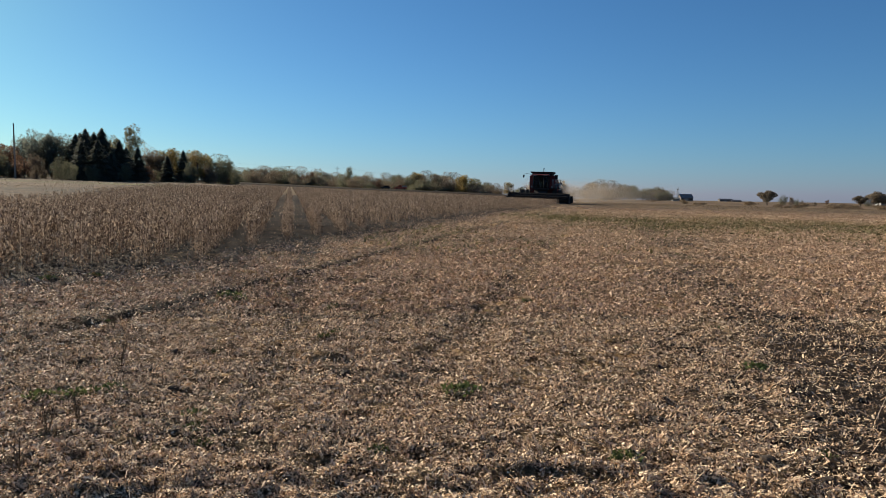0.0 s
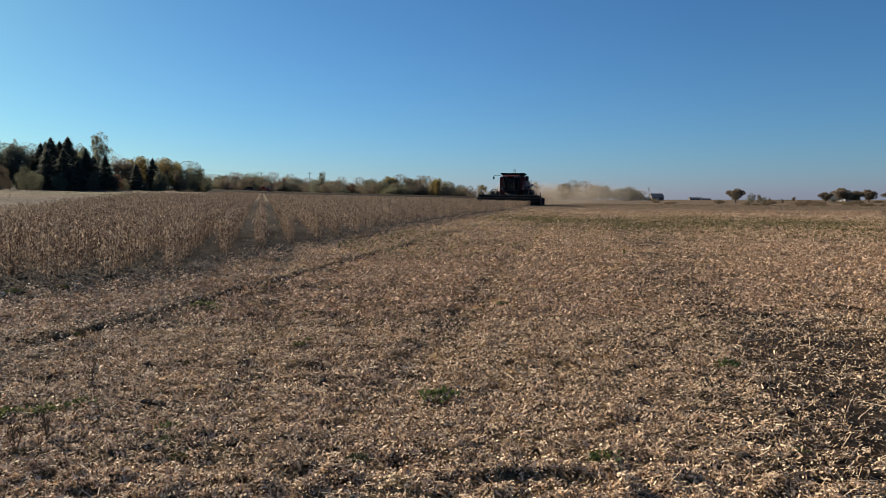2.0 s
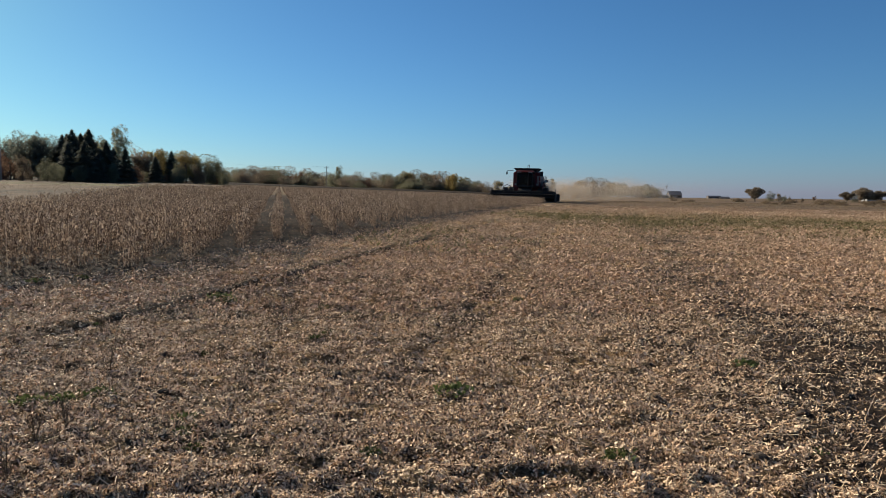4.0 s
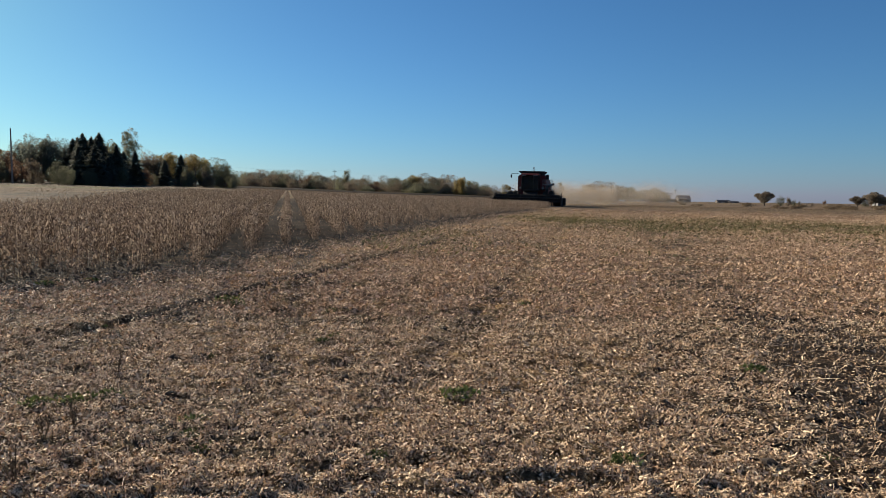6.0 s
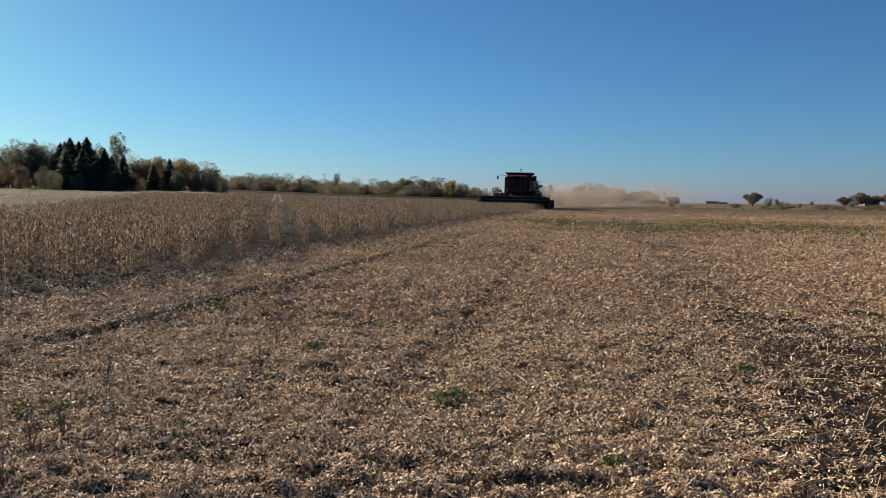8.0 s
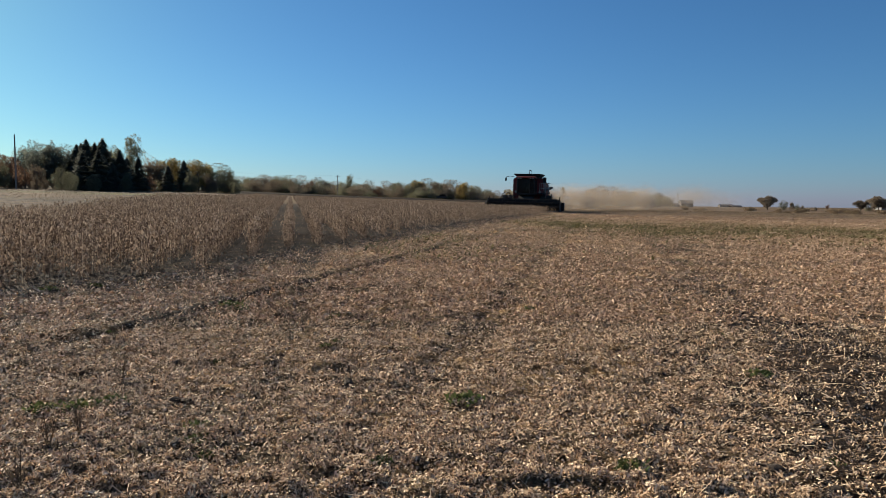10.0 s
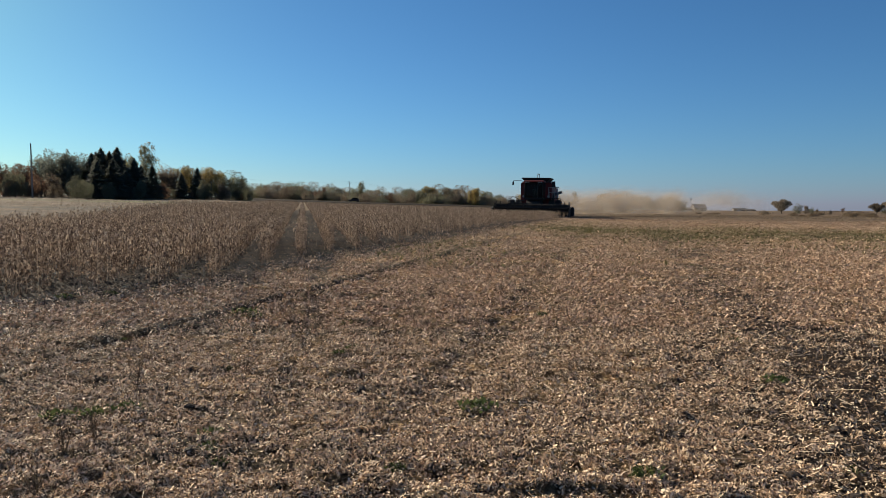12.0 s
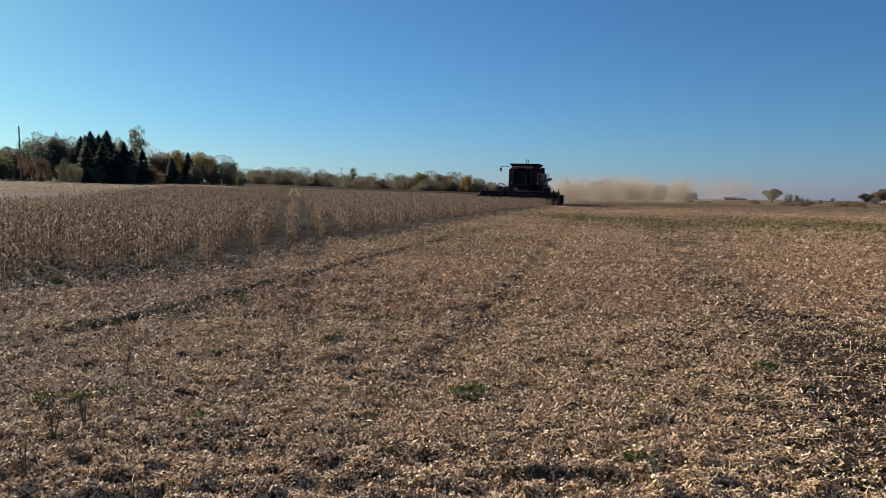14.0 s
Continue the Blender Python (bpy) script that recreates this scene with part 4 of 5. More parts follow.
    part("ladder", fix(bm), M_BLACK, root)
    # unloading auger folded back along the side
    bm = bmesh.new()
    tube(bm, [(-1.66, 0.2, 1.7), (-1.68, 0.1, 2.0), (-1.7, -0.3, 2.25), (-1.72, -2.5, 2.4), (-1.75, -6.6, 2.6)], 0.15, 10)
    part("unloading_auger", fix(bm), M_BLACK, root, "dark unloading auger tube folded back")
    bm = bmesh.new()
    box(bm, -1.95, -1.6, 1.05, 1.13, 3.0, 3.55, 0.03)
    tube(bm, [(-0.98, 2.2, 3.35), (-1.5, 1.4, 3.52), (-1.75, 1.1, 3.5)], 0.022, 6)
    part("mirror", fix(bm), M_BLACK, root)
    bm = bmesh.new()
    tube(bm, [(0.95, 2.3, 3.5), (1.6, 2.35, 3.6), (2.02, 2.35, 3.56), (2.05, 2.35, 3.45)], 0.024, 6)
    box(bm, 1.97, 2.14, 2.3, 2.36, 3.12, 3.46, 0.03)
    part("mirror", fix(bm), M_BLACK, root)
    # hoses and lifting gear between body and header
    for pts in ([(2.4, 3.2, 1.2), (2.35, 2.7, 1.75), (2.05, 2.3, 2.0), (1.7, 1.9, 1.85), (1.55, 1.5, 1.6)], [(-2.75, 3.2, 1.2), (-2.8, 2.9, 1.5), (-2.6, 2.5, 1.85), (-2.2, 2.2, 1.9)],
                [(1.2, 3.2, 1.2), (1.25, 2.6, 1.6), (1.0, 1.8, 1.6)]):
        bm = bmesh.new()
        tube(bm, pts, 0.035, 6)
        part("hose", fix(bm), M_BLACK, root)
    bm = bmesh.new()
    for x in (-0.24, -0.06):
        tube(bm, [(x, 0.2, 3.7), (x, 0.2, 4.28)], 0.028, 6)
    tube(bm, [(-0.24, 0.2, 4.28), (-0.06, 0.2, 4.28)], 0.028, 6)
    box(bm, -0.25, -0.05, 0.1, 0.3, 4.26, 4.34, 0.02)
    part("mast", fix(bm), M_GREY, root, "pale mast with an antenna")
    bm = bmesh.new()
    box(bm, -1.2, 1.2, -6.1, -5.2, 0.9, 1.7, 0.06)
    part("straw_chopper", fix(bm), M_BLACK, root)
    bm = bmesh.new()
    box(bm, -1.0, 1.0, -4.6, -2.6, 3.0, 3.4, 0.08)
    tube(bm, [(0.7, -3.0, 3.3), (0.7, -3.0, 3.8)], 0.09, 10)
    part("engine_deck", fix(bm), M_BLACK, root)
    for x in (-1.25, 1.25):
        bm = bmesh.new()
        lathe(bm, [(-0.0, 0.05), (0.03, 0.11), (0.09, 0.12)], segs=14)
        bmesh.ops.rotate(bm, verts=bm.verts, cent=(0, 0, 0), matrix=Matrix.Rotation(radians(90), 3, "Z"))
        bmesh.ops.translate(bm, verts=bm.verts, vec=(x, 0.66, 2.05))
        part("headlamp", fix(bm), M_GREY, root, "round clear headlamp")
    build_header(root)
    reel = build_reel(root)
    return root, front, rear, reel


COMBINE, FRONT_WHEELS, REAR_WHEELS, REEL = build_combine()
HEADING = 165.5


# ---- poles, wires and farm buildings ----
def utility_pole(x, y, height, arm=True, label="weathered wooden utility pole beside the road"):
    root = tagged(new("utility_pole"), label, "utility pole", "poles along the road")
    bm = bmesh.new()
    tube(bm, [(0, 0, -0.5), (0, 0, height)], 0.17, 9, 0.11)
    part("post", fix(bm), M_POLE, root)
    if arm:
        bm = bmesh.new()
        box(bm, -1.1, 1.1, -0.06, 0.06, height - 0.75, height - 0.62, 0.01)
        part("crossarm", fix(bm), M_POLE, root)
    for i, (dx, dz) in enumerate(((-1.0, -0.62), (1.0, -0.62), (0, 0)) if arm else ((0, 0),)):
        bm = bmesh.new()
        tube(bm, [(dx, 0, height + dz), (dx, 0, height + dz + 0.09), (dx, 0, height + dz + 0.16)], 0.06, 7, 0.03)
        part("insulator", fix(bm), M_GREY, root)
    root.matrix_world = pose(x, y, gz(x, y), 0, 0, 10)
    return Vector((x, y, gz(x, y) + height + 0.1))


def wire(a, b, sag):
    pts = []
    for i in range(17):
        u = i / 16
        p = a.lerp(b, u)
        p.z -= sag * 4 * u * (1 - u)
        pts.append(p)
    bm = bmesh.new()
    tube(bm, pts, 0.012, 4)
    tagged(part("power_line", fix(bm), M_BLACK), "thin sagging dark power line between poles", "wire", "power lines")


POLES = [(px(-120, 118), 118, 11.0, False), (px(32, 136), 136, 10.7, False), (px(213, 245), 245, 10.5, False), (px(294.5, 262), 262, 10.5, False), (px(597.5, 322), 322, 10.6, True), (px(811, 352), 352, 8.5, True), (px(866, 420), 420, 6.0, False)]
TOPS = [utility_pole(*p) for p in POLES]
for i, j, s in ((3, 4, 2.0), (4, 5, 1.4)):
    wire(TOPS[i], TOPS[j], s)


def gabled(name, x, y, w, d, eave, ridge, walls, roof, label, turn=0.0, sink=0.0):
    """A shed of four walls with a gabled roof, a door and windows set in frames."""
    root = tagged(new(name), label, name.replace("_", " "))
    bm = bmesh.new()
    loft(bm, [[(s, -d / 2, -1.0), (s, d / 2, -1.0), (s, d / 2, eave), (s, 0, ridge), (s, -d / 2, eave)] for s in (-w / 2, w / 2)])
    part("wall", fix(bm), walls, root)
    for side in (-1, 1):
        bm = bmesh.new()
        k = (ridge - eave) / (d / 2)
        q = [Vector((-w / 2 - 0.3, side * (d / 2 + 0.4), eave - 0.4 * k + 0.05)), Vector((w / 2 + 0.3, side * (d / 2 + 0.4), eave - 0.4 * k + 0.05)), Vector((w / 2 + 0.3, 0, ridge + 0.05)), Vector((-w / 2 - 0.3, 0, ridge + 0.05))]
        loft(bm, [q, [p + Vector((0, 0, 0.12)) for p in q]])
        part("roof", fix(bm), roof, root)
    bm = bmesh.new()
    box(bm, -w * 0.2, w * 0.05, -d / 2 - 0.06, -d / 2 + 0.02, 0, eave * 0.8)
    part("door", fix(bm), M_GREY, root)
    for u in (-0.38, 0.22, 0.36):
        bm = bmesh.new()
        box(bm, w * u - 0.5, w * u + 0.5, -d / 2 - 0.05, -d / 2 + 0.02, eave * 0.4, eave * 0.75)
        part("window", fix(bm), M_BLACK, root)
    root.matrix_world = pose(x, y, gz(x, y) - sink, 0, 0, turn)
    return root


M_BARN = plain("weathered_barn_boards", (0.14, 0.125, 0.115), 0.9, 0, 0.3, 1.0)
M_DARKROOF = plain("dark_roof", (0.10, 0.10, 0.11), 0.7, 0.1, 0.3, 0.5)
gabled("barn", px(1211, 520), 520, 9.0, 8, 2.6, 5.2, M_BARN, M_ROOF, "far brown barn with a pale grey sheet roof")
gabled("farm_shed", px(1194, 515), 515, 5.0, 4, 1.6, 2.4, M_GREY, M_ROOF, "low white farm shed beside the barn")
gabled("machine_shed", px(1282, 1260), 1260, 24, 10, 3.0, 5.5, M_BARN, M_DARKROOF, "long low dark machine shed on the rise", sink=0.5)
gabled("machine_shed", px(1300, 1255), 1255, 18, 10, 3.0, 5.0, M_BARN, M_DARKROOF, "low dark machine shed beside another", sink=1.5)
gabled("farm_shed", px(1560, 420), 420, 6, 6, 1.8, 2.8, M_GREY, M_ROOF, "white farm shed between field trees")


def windpump(x, y, height):
    root = tagged(new("windpump"), "tall thin steel windpump tower beside the barn", "windpump")
    bm = bmesh.new()
    for sx, sy in ((-1, -1), (1, -1), (1, 1), (-1, 1)):
        tube(bm, [(sx * 0.9, sy * 0.9, -0.3), (sx * 0.12, sy * 0.12, height)], 0.07, 5)
    for k in (0.2, 0.4, 0.6, 0.8):
        r = 0.9 - 0.78 * k
        ring = [(-r, -r), (r, -r), (r, r), (-r, r)]
        for i in range(4):
            tube(bm, [(*ring[i], height * k), (*ring[(i + 1) % 4], height * k)], 0.045, 4)
    part("tower", fix(bm), M_STEEL, root)
    bm = bmesh.new()
    for i in range(12):
        a = i * math.pi / 6
        p = [Vector((math.cos(a + e) * r, -0.3 + t, height + 0.3 + math.sin(a + e) * r)) for r, e, t in ((0.25, 0, 0), (1.15, -0.14, 0.1), (1.15, 0.14, -0.1))]
        f = [bm.verts.new(v) for v in p]
        bm.faces.new(f)
    bmesh.ops.solidify(bm, geom=bm.faces[:], thickness=0.03)
    part("fan", bm, M_STEEL, root)
    root.matrix_world = pose(x, y, gz(x, y), 0, 0, 25)


windpump(px(1197, 512), 512, 9.0)


# ---- scrub in the dip, weeds in the stubble ----
def bush(name, width, height, leaf, tufts, size, seed, label, category="bush"):
    root = tagged(new(name), label, category)
    g = random.Random(seed)
    bm = bmesh.new()
    for i in range(9):
        a, o = g.uniform(0, 6.28), g.uniform(0.1, 0.45) * width
        tube(bm, [(0, 0, -0.05 * height), (math.cos(a) * o * 0.5, math.sin(a) * o * 0.5, height * 0.5), (math.cos(a) * o, math.sin(a) * o, height * g.uniform(0.6, 1.0))], 0.012 * width + 0.002, 4, 0.002)
    part("stalk", fix(bm), M_BARK if leaf is not M_WEED else M_WEED, root)
    r = np.random.default_rng(seed)
    c = r.normal(0, 0.30, (tufts, 3)) * np.array([width, width, height]) * np.array([0.8, 0.8, 0.75]) + np.array([0, 0, height * 0.45])
    c[:, 2] = np.abs(c[:, 2])
    u = r.normal(0, 1, (tufts, 3))
    v = np.cross(u, r.normal(0, 1, (tufts, 3)))
    u /= np.linalg.norm(u, axis=1)[:, None]
    v /= np.linalg.norm(v, axis=1)[:, None]
    s = size * (0.5 + r.random(tufts))[:, None]
    vv = np.stack([c - u * s * 0.6, c + v * s * 0.3, c + u * s * 0.6, c - v * s * 0.3], 1)
    ob = new("foliage_tuft", mesh_from("foliage_tuft", vv.reshape(-1, 3), np.arange(tufts * 4).reshape(-1, 4), [leaf]))
    ob.parent = root
    tagged(ob, kind="stuff")
    return root


M_SCRUB = foliage("dry_scrub", ((0.0, (0.09, 0.065, 0.045)), (0.6, (0.20, 0.15, 0.10)), (1.0, (0.32, 0.25, 0.16))), 0.3, 0.8, 0.4)
scrub = bush("scrub_bush", 7, 2.4, M_SCRUB, 700, 0.5, 41, "dry grey-brown scrub bush in old grass")
tagged(scrub, group="scrub in the dip")
spots = [(rnd.uniform(1330, 1660), rnd.uniform(120, 300)) for _ in range(30)] + [(rnd.uniform(1150, 1330), rnd.uniform(250, 420)) for _ in range(8)]
for i, (p, d) in enumerate(spots):
    ob = scrub if i == 0 else copy_thing(scrub, pose(0, 0, 0))
    place(ob, px(p, d), d, rnd.uniform(0, 360), rnd.uniform(0.35, 0.9) * (0.45 if d < 180 else 0.8))

weed = bush("weed", 0.20, 0.06, M_WEED, 120, 0.035, 51, "low green weed growing in the stubble", "weed")
tagged(weed, group="weeds in the stubble")
weed_at = [(0.13, 4.25, 1.0), (-2.33, 7.75, 0.9), (-2.45, 7.9, 1.1), (-2.6, 7.95, 0.8), (2.3, 4.95, 0.8), (-2.2, 4.1, 0.9), (-2.05, 4.2, 0.8), (-2.4, 4.05, 0.8), (-1.17, 7.4, 0.9), (-0.93, 6.05, 0.6), (-1.0, 5.8, 0.5), (-1.35, 3.75, 0.7), (-1.3, 3.55, 0.6), (-1.2, 3.4, 0.5),
           (2.65, 6.5, 0.6), (0.9, 3.2, 0.7), (-0.3, 3.3, 0.5), (1.0, 8.0, 0.7), (0.85, 8.2, 0.6), (-5.4, 9.4, 1.2), (-5.0, 9.8, 1.0), (-4.6, 10.2, 0.9), (-6.2, 8.9, 1.1), (-3.2, 6.5, 0.5), (-1.8, 5.4, 0.5), (1.9, 3.3, 0.5)]
for i, (x, y, s) in enumerate(weed_at):
    ob = weed if i == 0 else copy_thing(weed, pose(0, 0, 0))
    ob.matrix_world = pose(x, y, float(surface(np.array(x), np.array(y))) - 0.005, 0, 0, rnd.uniform(0, 360)) @ Matrix.Scale(s, 4)

# green regrowth: loose small blades over the far stubble
n = 150000
gx, gy = nrng.uniform(-2, 26, n), nrng.uniform(14, 48, n)
_, gg, _ = zones(gx, gy)
ok = (nrng.random(n) < gg * 0.9) & (gx > edge_x(gy) + 0.8)
gx, gy = gx[ok], gy[ok]
n = len(gx)
gv, gf = strips(gx, gy, ground(gx, gy), nrng.uniform(0.05, 0.14, n), nrng.uniform(0.02, 0.05, n), nrng.random(n) * 6.283, nrng.normal(0.2, 0.5, n), nrng.uniform(0.01, 0.07, n))
tagged(new("regrowth", mesh_from("regrowth", gv, gf, [M_REGROWTH])), "thin dull green regrowth among straw", "weeds", kind="stuff")

# the pale windrow of straw that parts the stubble from the old grass
n = 26000
wu = nrng.uniform(-0.1, 1.7, n)
off = 2.0 * np.sin(np.clip(wu, 0, 1) * 3.1) - 0.5 + nrng.normal(0, 0.28, n) + 0.12 * fbm(wu * 30, wu * 0, 2.0, 87, 2)
wx, wy = 9.9 + 16.7 * wu + off * 0.642, 55.7 - 14.0 * wu + off * 0.766
gv, gf = strips(wx, wy, ground(wx, wy), nrng.uniform(0.06, 0.15, n), nrng.uniform(0.02, 0.045, n), nrng.random(n) * 6.283, nrng.normal(0.0, 0.3, n), nrng.uniform(0.005, 0.06, n))
tagged(new("straw_windrow", mesh_from("straw_windrow", gv, gf, [M_STRAW])), "pale windrow of loose straw along the stubble's end", "straw", kind="stuff")


# short brown stubble and old grass on the fields beyond
for spread, count, tall in (((-150, -8, 14, 150), 60000, 0.05), ((8, 150, 30, 190), 50000, 0.07)):
    gx, gy = nrng.uniform(spread[0], spread[1], count), spread[2] * (spread[3] / spread[2]) ** nrng.random(count)
    if spread[0] < 0:
        ok = (gx * ROWN.x + gy * ROWN.y < CROP_LEFT - 0.6) & (gx > -0.9 * gy - 10)
    else:
        ok = ((gx - 9.9) * 14.0 + (gy - 55.7) * 16.7 > 21.8 * 2.2) & (gx < 0.85 * gy + 10)
    gx, gy = gx[ok], gy[ok]
    n, far = len(gx), 0.6 + gy / 80
    gv, gf = strips(gx, gy, ground(gx, gy), nrng.uniform(0.5, 1.5, n) * tall * far, nrng.uniform(0.03, 0.07, n) * far, nrng.random(n) * 6.283, nrng.normal(0.5, 0.4, n), nrng.uniform(0.0, 0.05, n))
    tagged(new("field_stubble", mesh_from("field_stubble", gv.reshape(-1, 4, 3)[:, :3].reshape(-1, 3), np.arange(n * 3).reshape(-1, 3), [M_SCRUB])), "short dry brown stubble on the neighbouring field", "stubble", kind="stuff")


def dry_stalk(seed):
    """A dead weed: a few thin grey stems with twigs and seed heads."""
    g = random.Random(seed)
    root = tagged(new("dry_weed"), "dead grey-brown weed with thin upright stems", "weed", "dead weeds in the stubble")
    bm = bmesh.new()
    for i in range(5):
        a, o, h = g.uniform(0, 6.28), g.uniform(0.02, 0.09), g.uniform(0.12, 0.26)
        tip = Vector((math.cos(a) * o, math.sin(a) * o, h))
        tube(bm, [(0, 0, -0.02), tip * 0.5 + Vector((g.uniform(-0.01, 0.01), 0, 0)), tip], 0.0035, 4, 0.0015)
        for j in range(6):
            p = tip * g.uniform(0.35, 0.95)
            b = g.uniform(0, 6.28)
            q = p + Vector((math.cos(b) * 0.03, math.sin(b) * 0.03, 0.03))
            tube(bm, [p, q], 0.002, 3, 0.001)
            tube(bm, [q, q + Vector((0, 0, 0.012))], 0.005, 4, 0.002)
    tagged(part("stem", fix(bm), M_SCRUB, root), kind="stuff")
    return root


for k, (x, y) in enumerate(((-2.02, 3.45), (-1.86, 2.95), (-1.95, 3.62), (-2.25, 4.75), (-1.62, 5.2), (-0.72, 6.4), (-1.4, 6.9), (-2.9, 6.0), (-1.75, 7.3))):
    dry_stalk(300 + k).matrix_world = pose(x, y, float(surface(np.array(x), np.array(y))) - 0.005, 0, 0, k * 77) @ Matrix.Scale(0.75, 4)

# dark clods lying loose
clod_mesh = []
for k in range(4):
    bm = bmesh.new()
    bmesh.ops.create_icosphere(bm, subdivisions=2, radius=0.05)
    for v in bm.verts:
        v.co *= 0.75 + 0.5 * noise.noise(v.co * 22 + Vector((k * 7, 0, 0)))
        v.co.z *= 0.65
    me = bpy.data.meshes.new("clod")
    bm.to_mesh(me)
    bm.free()
    clod_mesh.append(me)
M_CLOD = plain("dark_soil_clod", (0.055, 0.043, 0.034), 0.95, 0, 0.5, 18, 0.01)
for me in clod_mesh:
    me.materials.append(M_CLOD)
for i in range(110):
    y = 2.8 + 9 * rnd.random() ** 1.4
    x = rnd.uniform(-0.68, 0.68) * y
    if i < 2:
        x, y = ((1.58, 3.2), (1.75, 2.98))[i]
    if x < edge_x(y):
        continue
    ob = tagged(new("soil_clod", clod_mesh[i % 4]), "dark clod of soil lying among straw", "clod", "clods on the field")
    s = rnd.uniform(0.35, 0.9) if i > 1 else 1.0
    ob.matrix_world = pose(x, y, float(surface(np.array(x), np.array(y))) + 0.012 * s, 0, 0, rnd.uniform(0, 360)) @ Matrix.Scale(s, 4)


# ---- the far road on its low bank ----
def road_z(x):
    return gz(x, 318) + 1.25


M_ROAD = plain("asphalt", (0.055, 0.055, 0.057), 0.9, 0, 0.2, 1.0, 0.01)
rx = np.arange(-480, 64, 4.0)
prof = ((-8, -1.6), (-4.2, -0.05), (-3.6, 0.0), (3.6, 0.0), (4.2, -0.05), (8, -1.6))
rv = [(x, 318 + dy, road_z(x) + dz) for x in rx for dy, dz in prof]
rf = [(i * 6 + j, i * 6 + 6 + j, i * 6 + 7 + j, i * 6 + 1 + j) for i in range(len(rx) - 1) for j in range(5)]
road_mesh = mesh_from("road", rv, rf, [M_ROAD, M_GROUND], [0 if k % 5 == 2 else 1 for k in range(len(rf))])
tagged(new("road", road_mesh), "far asphalt road on a low grassy bank", "road", kind="structure")


# ---- vehicles on the far road ----
def vehicle(name, length, height, width, paint, label, cargo=None):
    """A far car or lorry: shaped body, cabin, windows and four wheels."""
    root = tagged(new(name), label, "vehicle")
    h = height
    bm = bmesh.new()
    prof = [(-length / 2, 0.35), (length / 2, 0.35), (length / 2, h * 0.5), (length * 0.42, h * 0.56), (-length * 0.46, h * 0.58), (-length / 2, h * 0.5)]
    loft(bm, [[(x, s, z) for x, z in prof] for s in (-width / 2, width / 2)])
    part("body", fix(bm), paint, root)
    bm = bmesh.new()
    prof = [(-length * 0.12, h * 0.56), (length * 0.26, h * 0.56), (length * 0.18, h), (-length * 0.08, h)] if cargo else [(-length * 0.42, h * 0.56), (length * 0.26, h * 0.56), (length * 0.12, h), (-length * 0.34, h)]
    loft(bm, [[(x, s, z) for x, z in prof] for s in (-width * 0.45, width * 0.45)])
    part("cabin", fix(bm), M_BLACK if not cargo else paint, root)
    for s in (-1, 1):
        bm = bmesh.new()
        box(bm, -length * 0.04 if cargo else -length * 0.3, length * 0.14, s * width * 0.455 - 0.01, s * width * 0.455 + 0.01, h * 0.64, h * 0.92)
        part("side_window", fix(bm), M_GLASS, root)
    if cargo:
        bm = bmesh.new()
        box(bm, -length * 0.48, -length * 0.14, -width * 0.45, width * 0.45, h * 0.55, h * 0.85, 0.05)
        part("load", fix(bm), cargo, root)
    for sx in (-0.32, 0.32):
        for sy in (-1, 1):
            bm = bmesh.new()
            lathe(bm, [(-0.1, 0.2), (-0.1, 0.36), (0.1, 0.36), (0.1, 0.2)], segs=16)
            bmesh.ops.rotate(bm, verts=bm.verts, cent=(0, 0, 0), matrix=Matrix.Rotation(radians(90), 3, "Z"))
            bmesh.ops.translate(bm, verts=bm.verts, vec=(sx * length, sy * width * 0.45, 0.36))
            part("wheel", fix(bm), M_RUBBER, root)
    return root


M_CARDARK = plain("dark_car_paint", (0.02, 0.02, 0.022), 0.3, 0.2, 0.2, 1)
M_TRUCKRED = plain("red_truck_paint", (0.35, 0.07, 0.04), 0.4, 0, 0.2, 1)
CAR = vehicle("car", 4.6, 1.6, 1.8, M_CARDARK, "dark car driving along the far road")
TRUCK = vehicle("pickup_truck", 5.6, 2.1, 1.95, M_TRUCKRED, "red pickup truck with a pale load on the far road", M_GREY)
VAN = vehicle("dark_car", 5.0, 1.9, 1.9, M_CARDARK, "dark car following the far road later")


# ---- dust: puffs of fine grains that drift behind the combine ----
def make_dust():
    """Thin airy tufts of dust: mostly clear, the rest lit from both sides."""
    m = foliage("dust_grains", ((0.0, (0.46, 0.395, 0.32)), (1.0, (0.60, 0.53, 0.44))), 0.5, 1.0, 0.0)
    t = m.node_tree
    out = t.nodes["Material Output"]
    body = out.inputs[0].links[0].from_socket
    clear_air, thin = t.nodes.new("ShaderNodeBsdfTransparent"), t.nodes.new("ShaderNodeMixShader")
    thin.inputs[0].default_value = 0.38
    t.links.new(clear_air.outputs[0], thin.inputs[1])
    t.links.new(body, thin.inputs[2])
    t.links.new(thin.outputs[0], out.inputs[0])
    return m


M_DUST = make_dust()
WIND = Vector((1.25, 0.25))


def ball(r, n):
    d = r.normal(0, 1, (n, 3))
    return d / np.linalg.norm(d, axis=1)[:, None] * r.random((n, 1)) ** 0.6


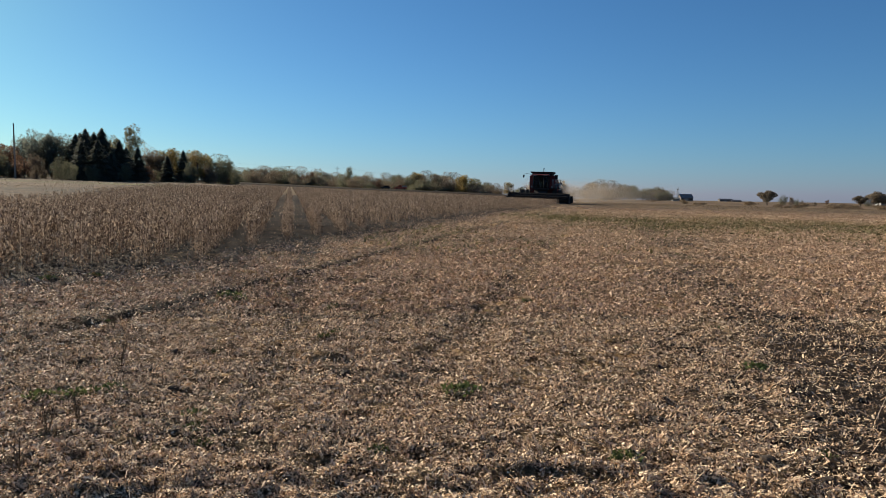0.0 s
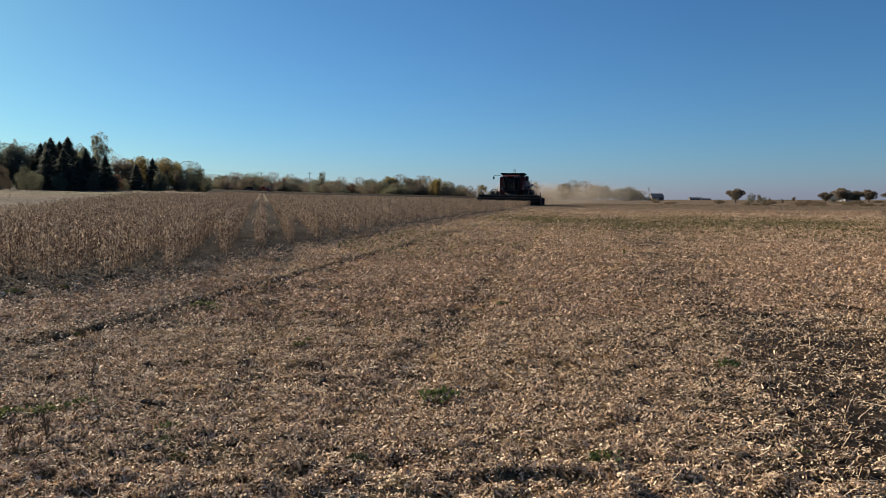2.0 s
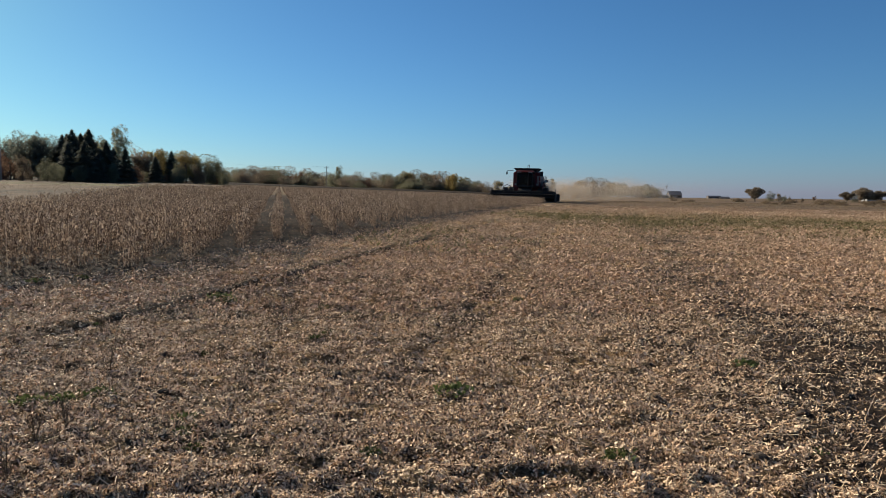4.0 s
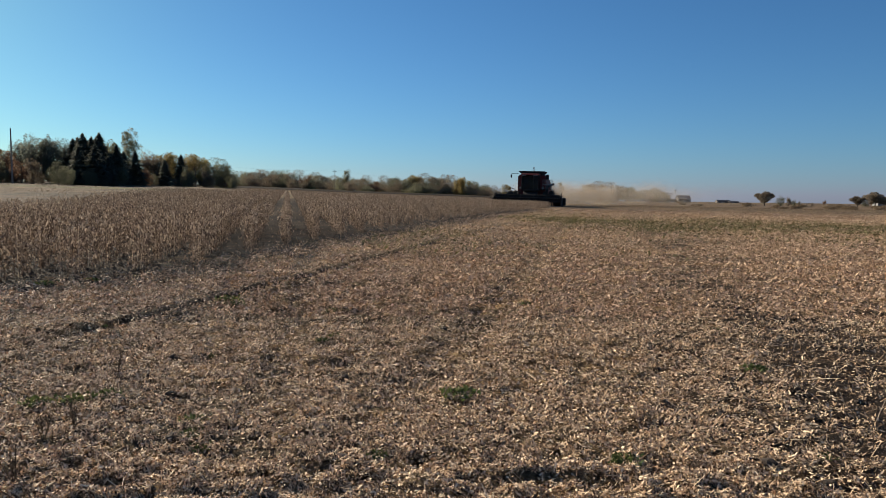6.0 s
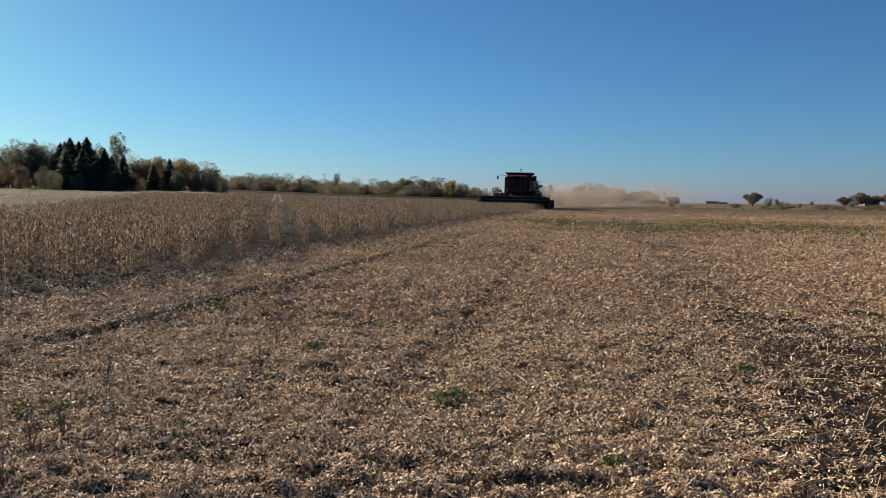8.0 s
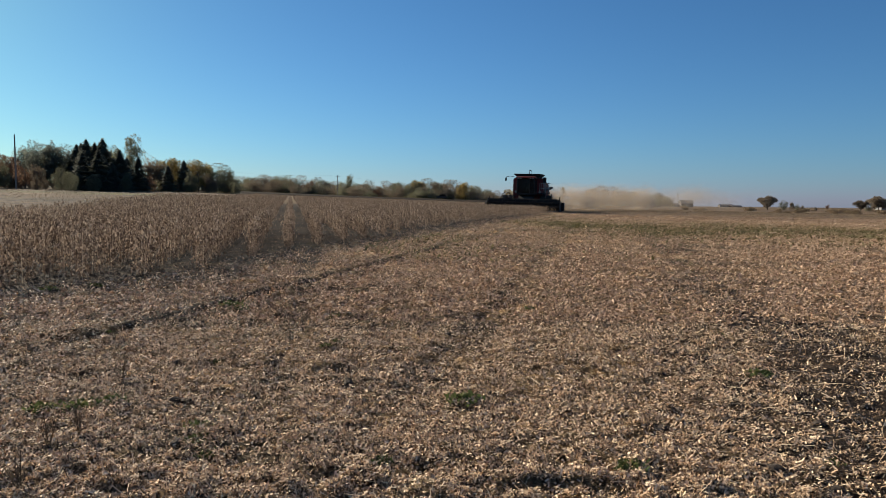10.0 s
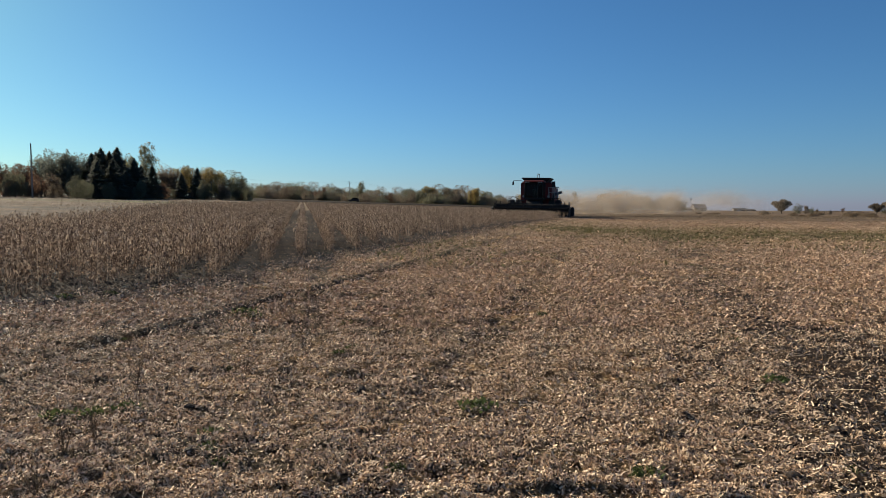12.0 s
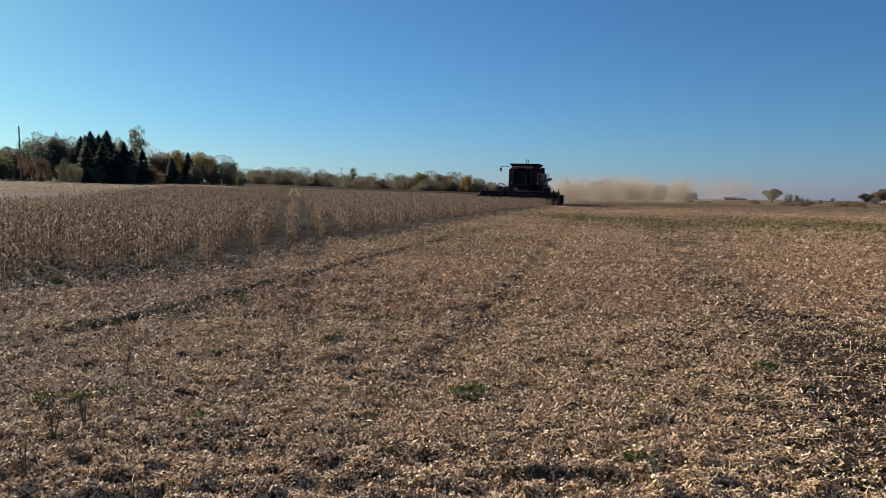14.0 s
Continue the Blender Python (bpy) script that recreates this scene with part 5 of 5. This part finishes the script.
def dust_mesh(radius, height, count, grain, seed):
    r = np.random.default_rng(seed)
    lobes = r.uniform(-0.8, 0.8, (14, 3)) * np.array([1, 1, 0.8])
    pick = r.integers(0, 14, count)
    c = (lobes[pick] + ball(r, count) * 1.1) * np.array([radius, radius, height * 0.5])
    c[:, 2] = np.abs(c[:, 2] + height * 0.42)
    u = r.normal(0, 1, (count, 3)) * grain
    v = r.normal(0, 1, (count, 3)) * grain
    vv = np.stack([c, c + u, c + v], 1)
    return mesh_from("dust", vv.reshape(-1, 3), np.arange(count * 3).reshape(-1, 3), [M_DUST])


DUST = []
dust_sizes = [[dust_mesh(1.6, 2.6, 17000, 0.034, 81 + k) for k in range(3)], [dust_mesh(2.4, 2.8, 13000, 0.029, 91 + k) for k in range(3)], [dust_mesh(4.2, 2.2, 7000, 0.016, 95 + k) for k in range(3)]]
dg = random.Random(17)
for i in range(40):
    born = -12.5 + i * 0.66
    k = 0 if born > -2.5 else 1 if born > -7 else 2
    ob = tagged(new("dust_puff", dust_sizes[k][i % 3]), "drifting puff of pale tan harvest dust", "dust", "dust behind the combine", "stuff")
    DUST.append((ob, born, dg.uniform(-0.8, 0.8), dg.uniform(0.75, 1.25), dg.uniform(0.02, 0.10), dg.uniform(0, 360)))


# ---- what moves, and when ----
def motions():
    speed = (C14 - C0).length / 14
    rows = []
    for i in range(15):
        c = combine_at(i)
        jolt = 0.25 * math.sin(i * 2.1)
        rows.append((float(i), pose(c.x, c.y, gz(c.x, c.y) - 0.07, 0, -0.9 + 0.3 * jolt, HEADING)))
    walk(COMBINE, rows)
    for w, r in [(w, 0.86) for w in FRONT_WHEELS] + [(w, 0.6) for w in REAR_WHEELS]:
        at, step = w.location.copy(), 0.5
        walk(w, [(i * step, pose(*at) @ Matrix.Rotation(-i * step * speed / r, 4, "X")) for i in range(29)])
    at = REEL.location.copy()
    walk(REEL, [(i * 0.35, pose(*at) @ Matrix.Rotation(-i * 0.35 * 2.6, 4, "X")) for i in range(41)])
    for ob, t in SWATH_STRIPS:
        t = min(max(t, 0.2), 13.6)
        walk(ob, [(0.0, pose(0, 0, 0)), (t - 0.15, pose(0, 0, 0)), (t + 0.35, pose(0, 0, -1.0)), (14.0, pose(0, 0, -1.0))])
    for ob, x0, y0, v in ((CAR, -26.5, 318, -25.0), (TRUCK, -19.5, 318, -25.0)):
        walk(ob, [(float(t), pose(x0 + v * t, y0, road_z(x0 + v * t), 0, 0, 180)) for t in range(0, 15)])
    far = [(0.0, 62, 560), (8.0, 46, 322), (8.6, 33, 318), (10.5, -11.7, 318), (13.5, -82.8, 318), (14.0, -94.6, 318)]
    walk(VAN, [(t, pose(x, y, road_z(x) if t > 8.5 else gz(x, y), 0, 0, 180 if t > 8 else 250)) for t, x, y in far])
    for ob, born, side, pace, rise, turn in DUST:
        rows = []
        for i in range(8):
            t = 2.0 * i
            c = combine_at(max(born, t) if born > t else born) if born > 0 else C0 + (C14 - C0) * (born / 14)
            if born > t:
                c = combine_at(t)
            age = max(0.0, t - born)
            p = c + WAY * 5.0 + WIND * (pace * age) + Vector((WAY.y, -WAY.x)) * side
            rows.append((t, pose(p.x, p.y, gz(p.x, p.y) + rise * age, 0, 0, turn + age * 3)))
        walk(ob, rows)


motions()
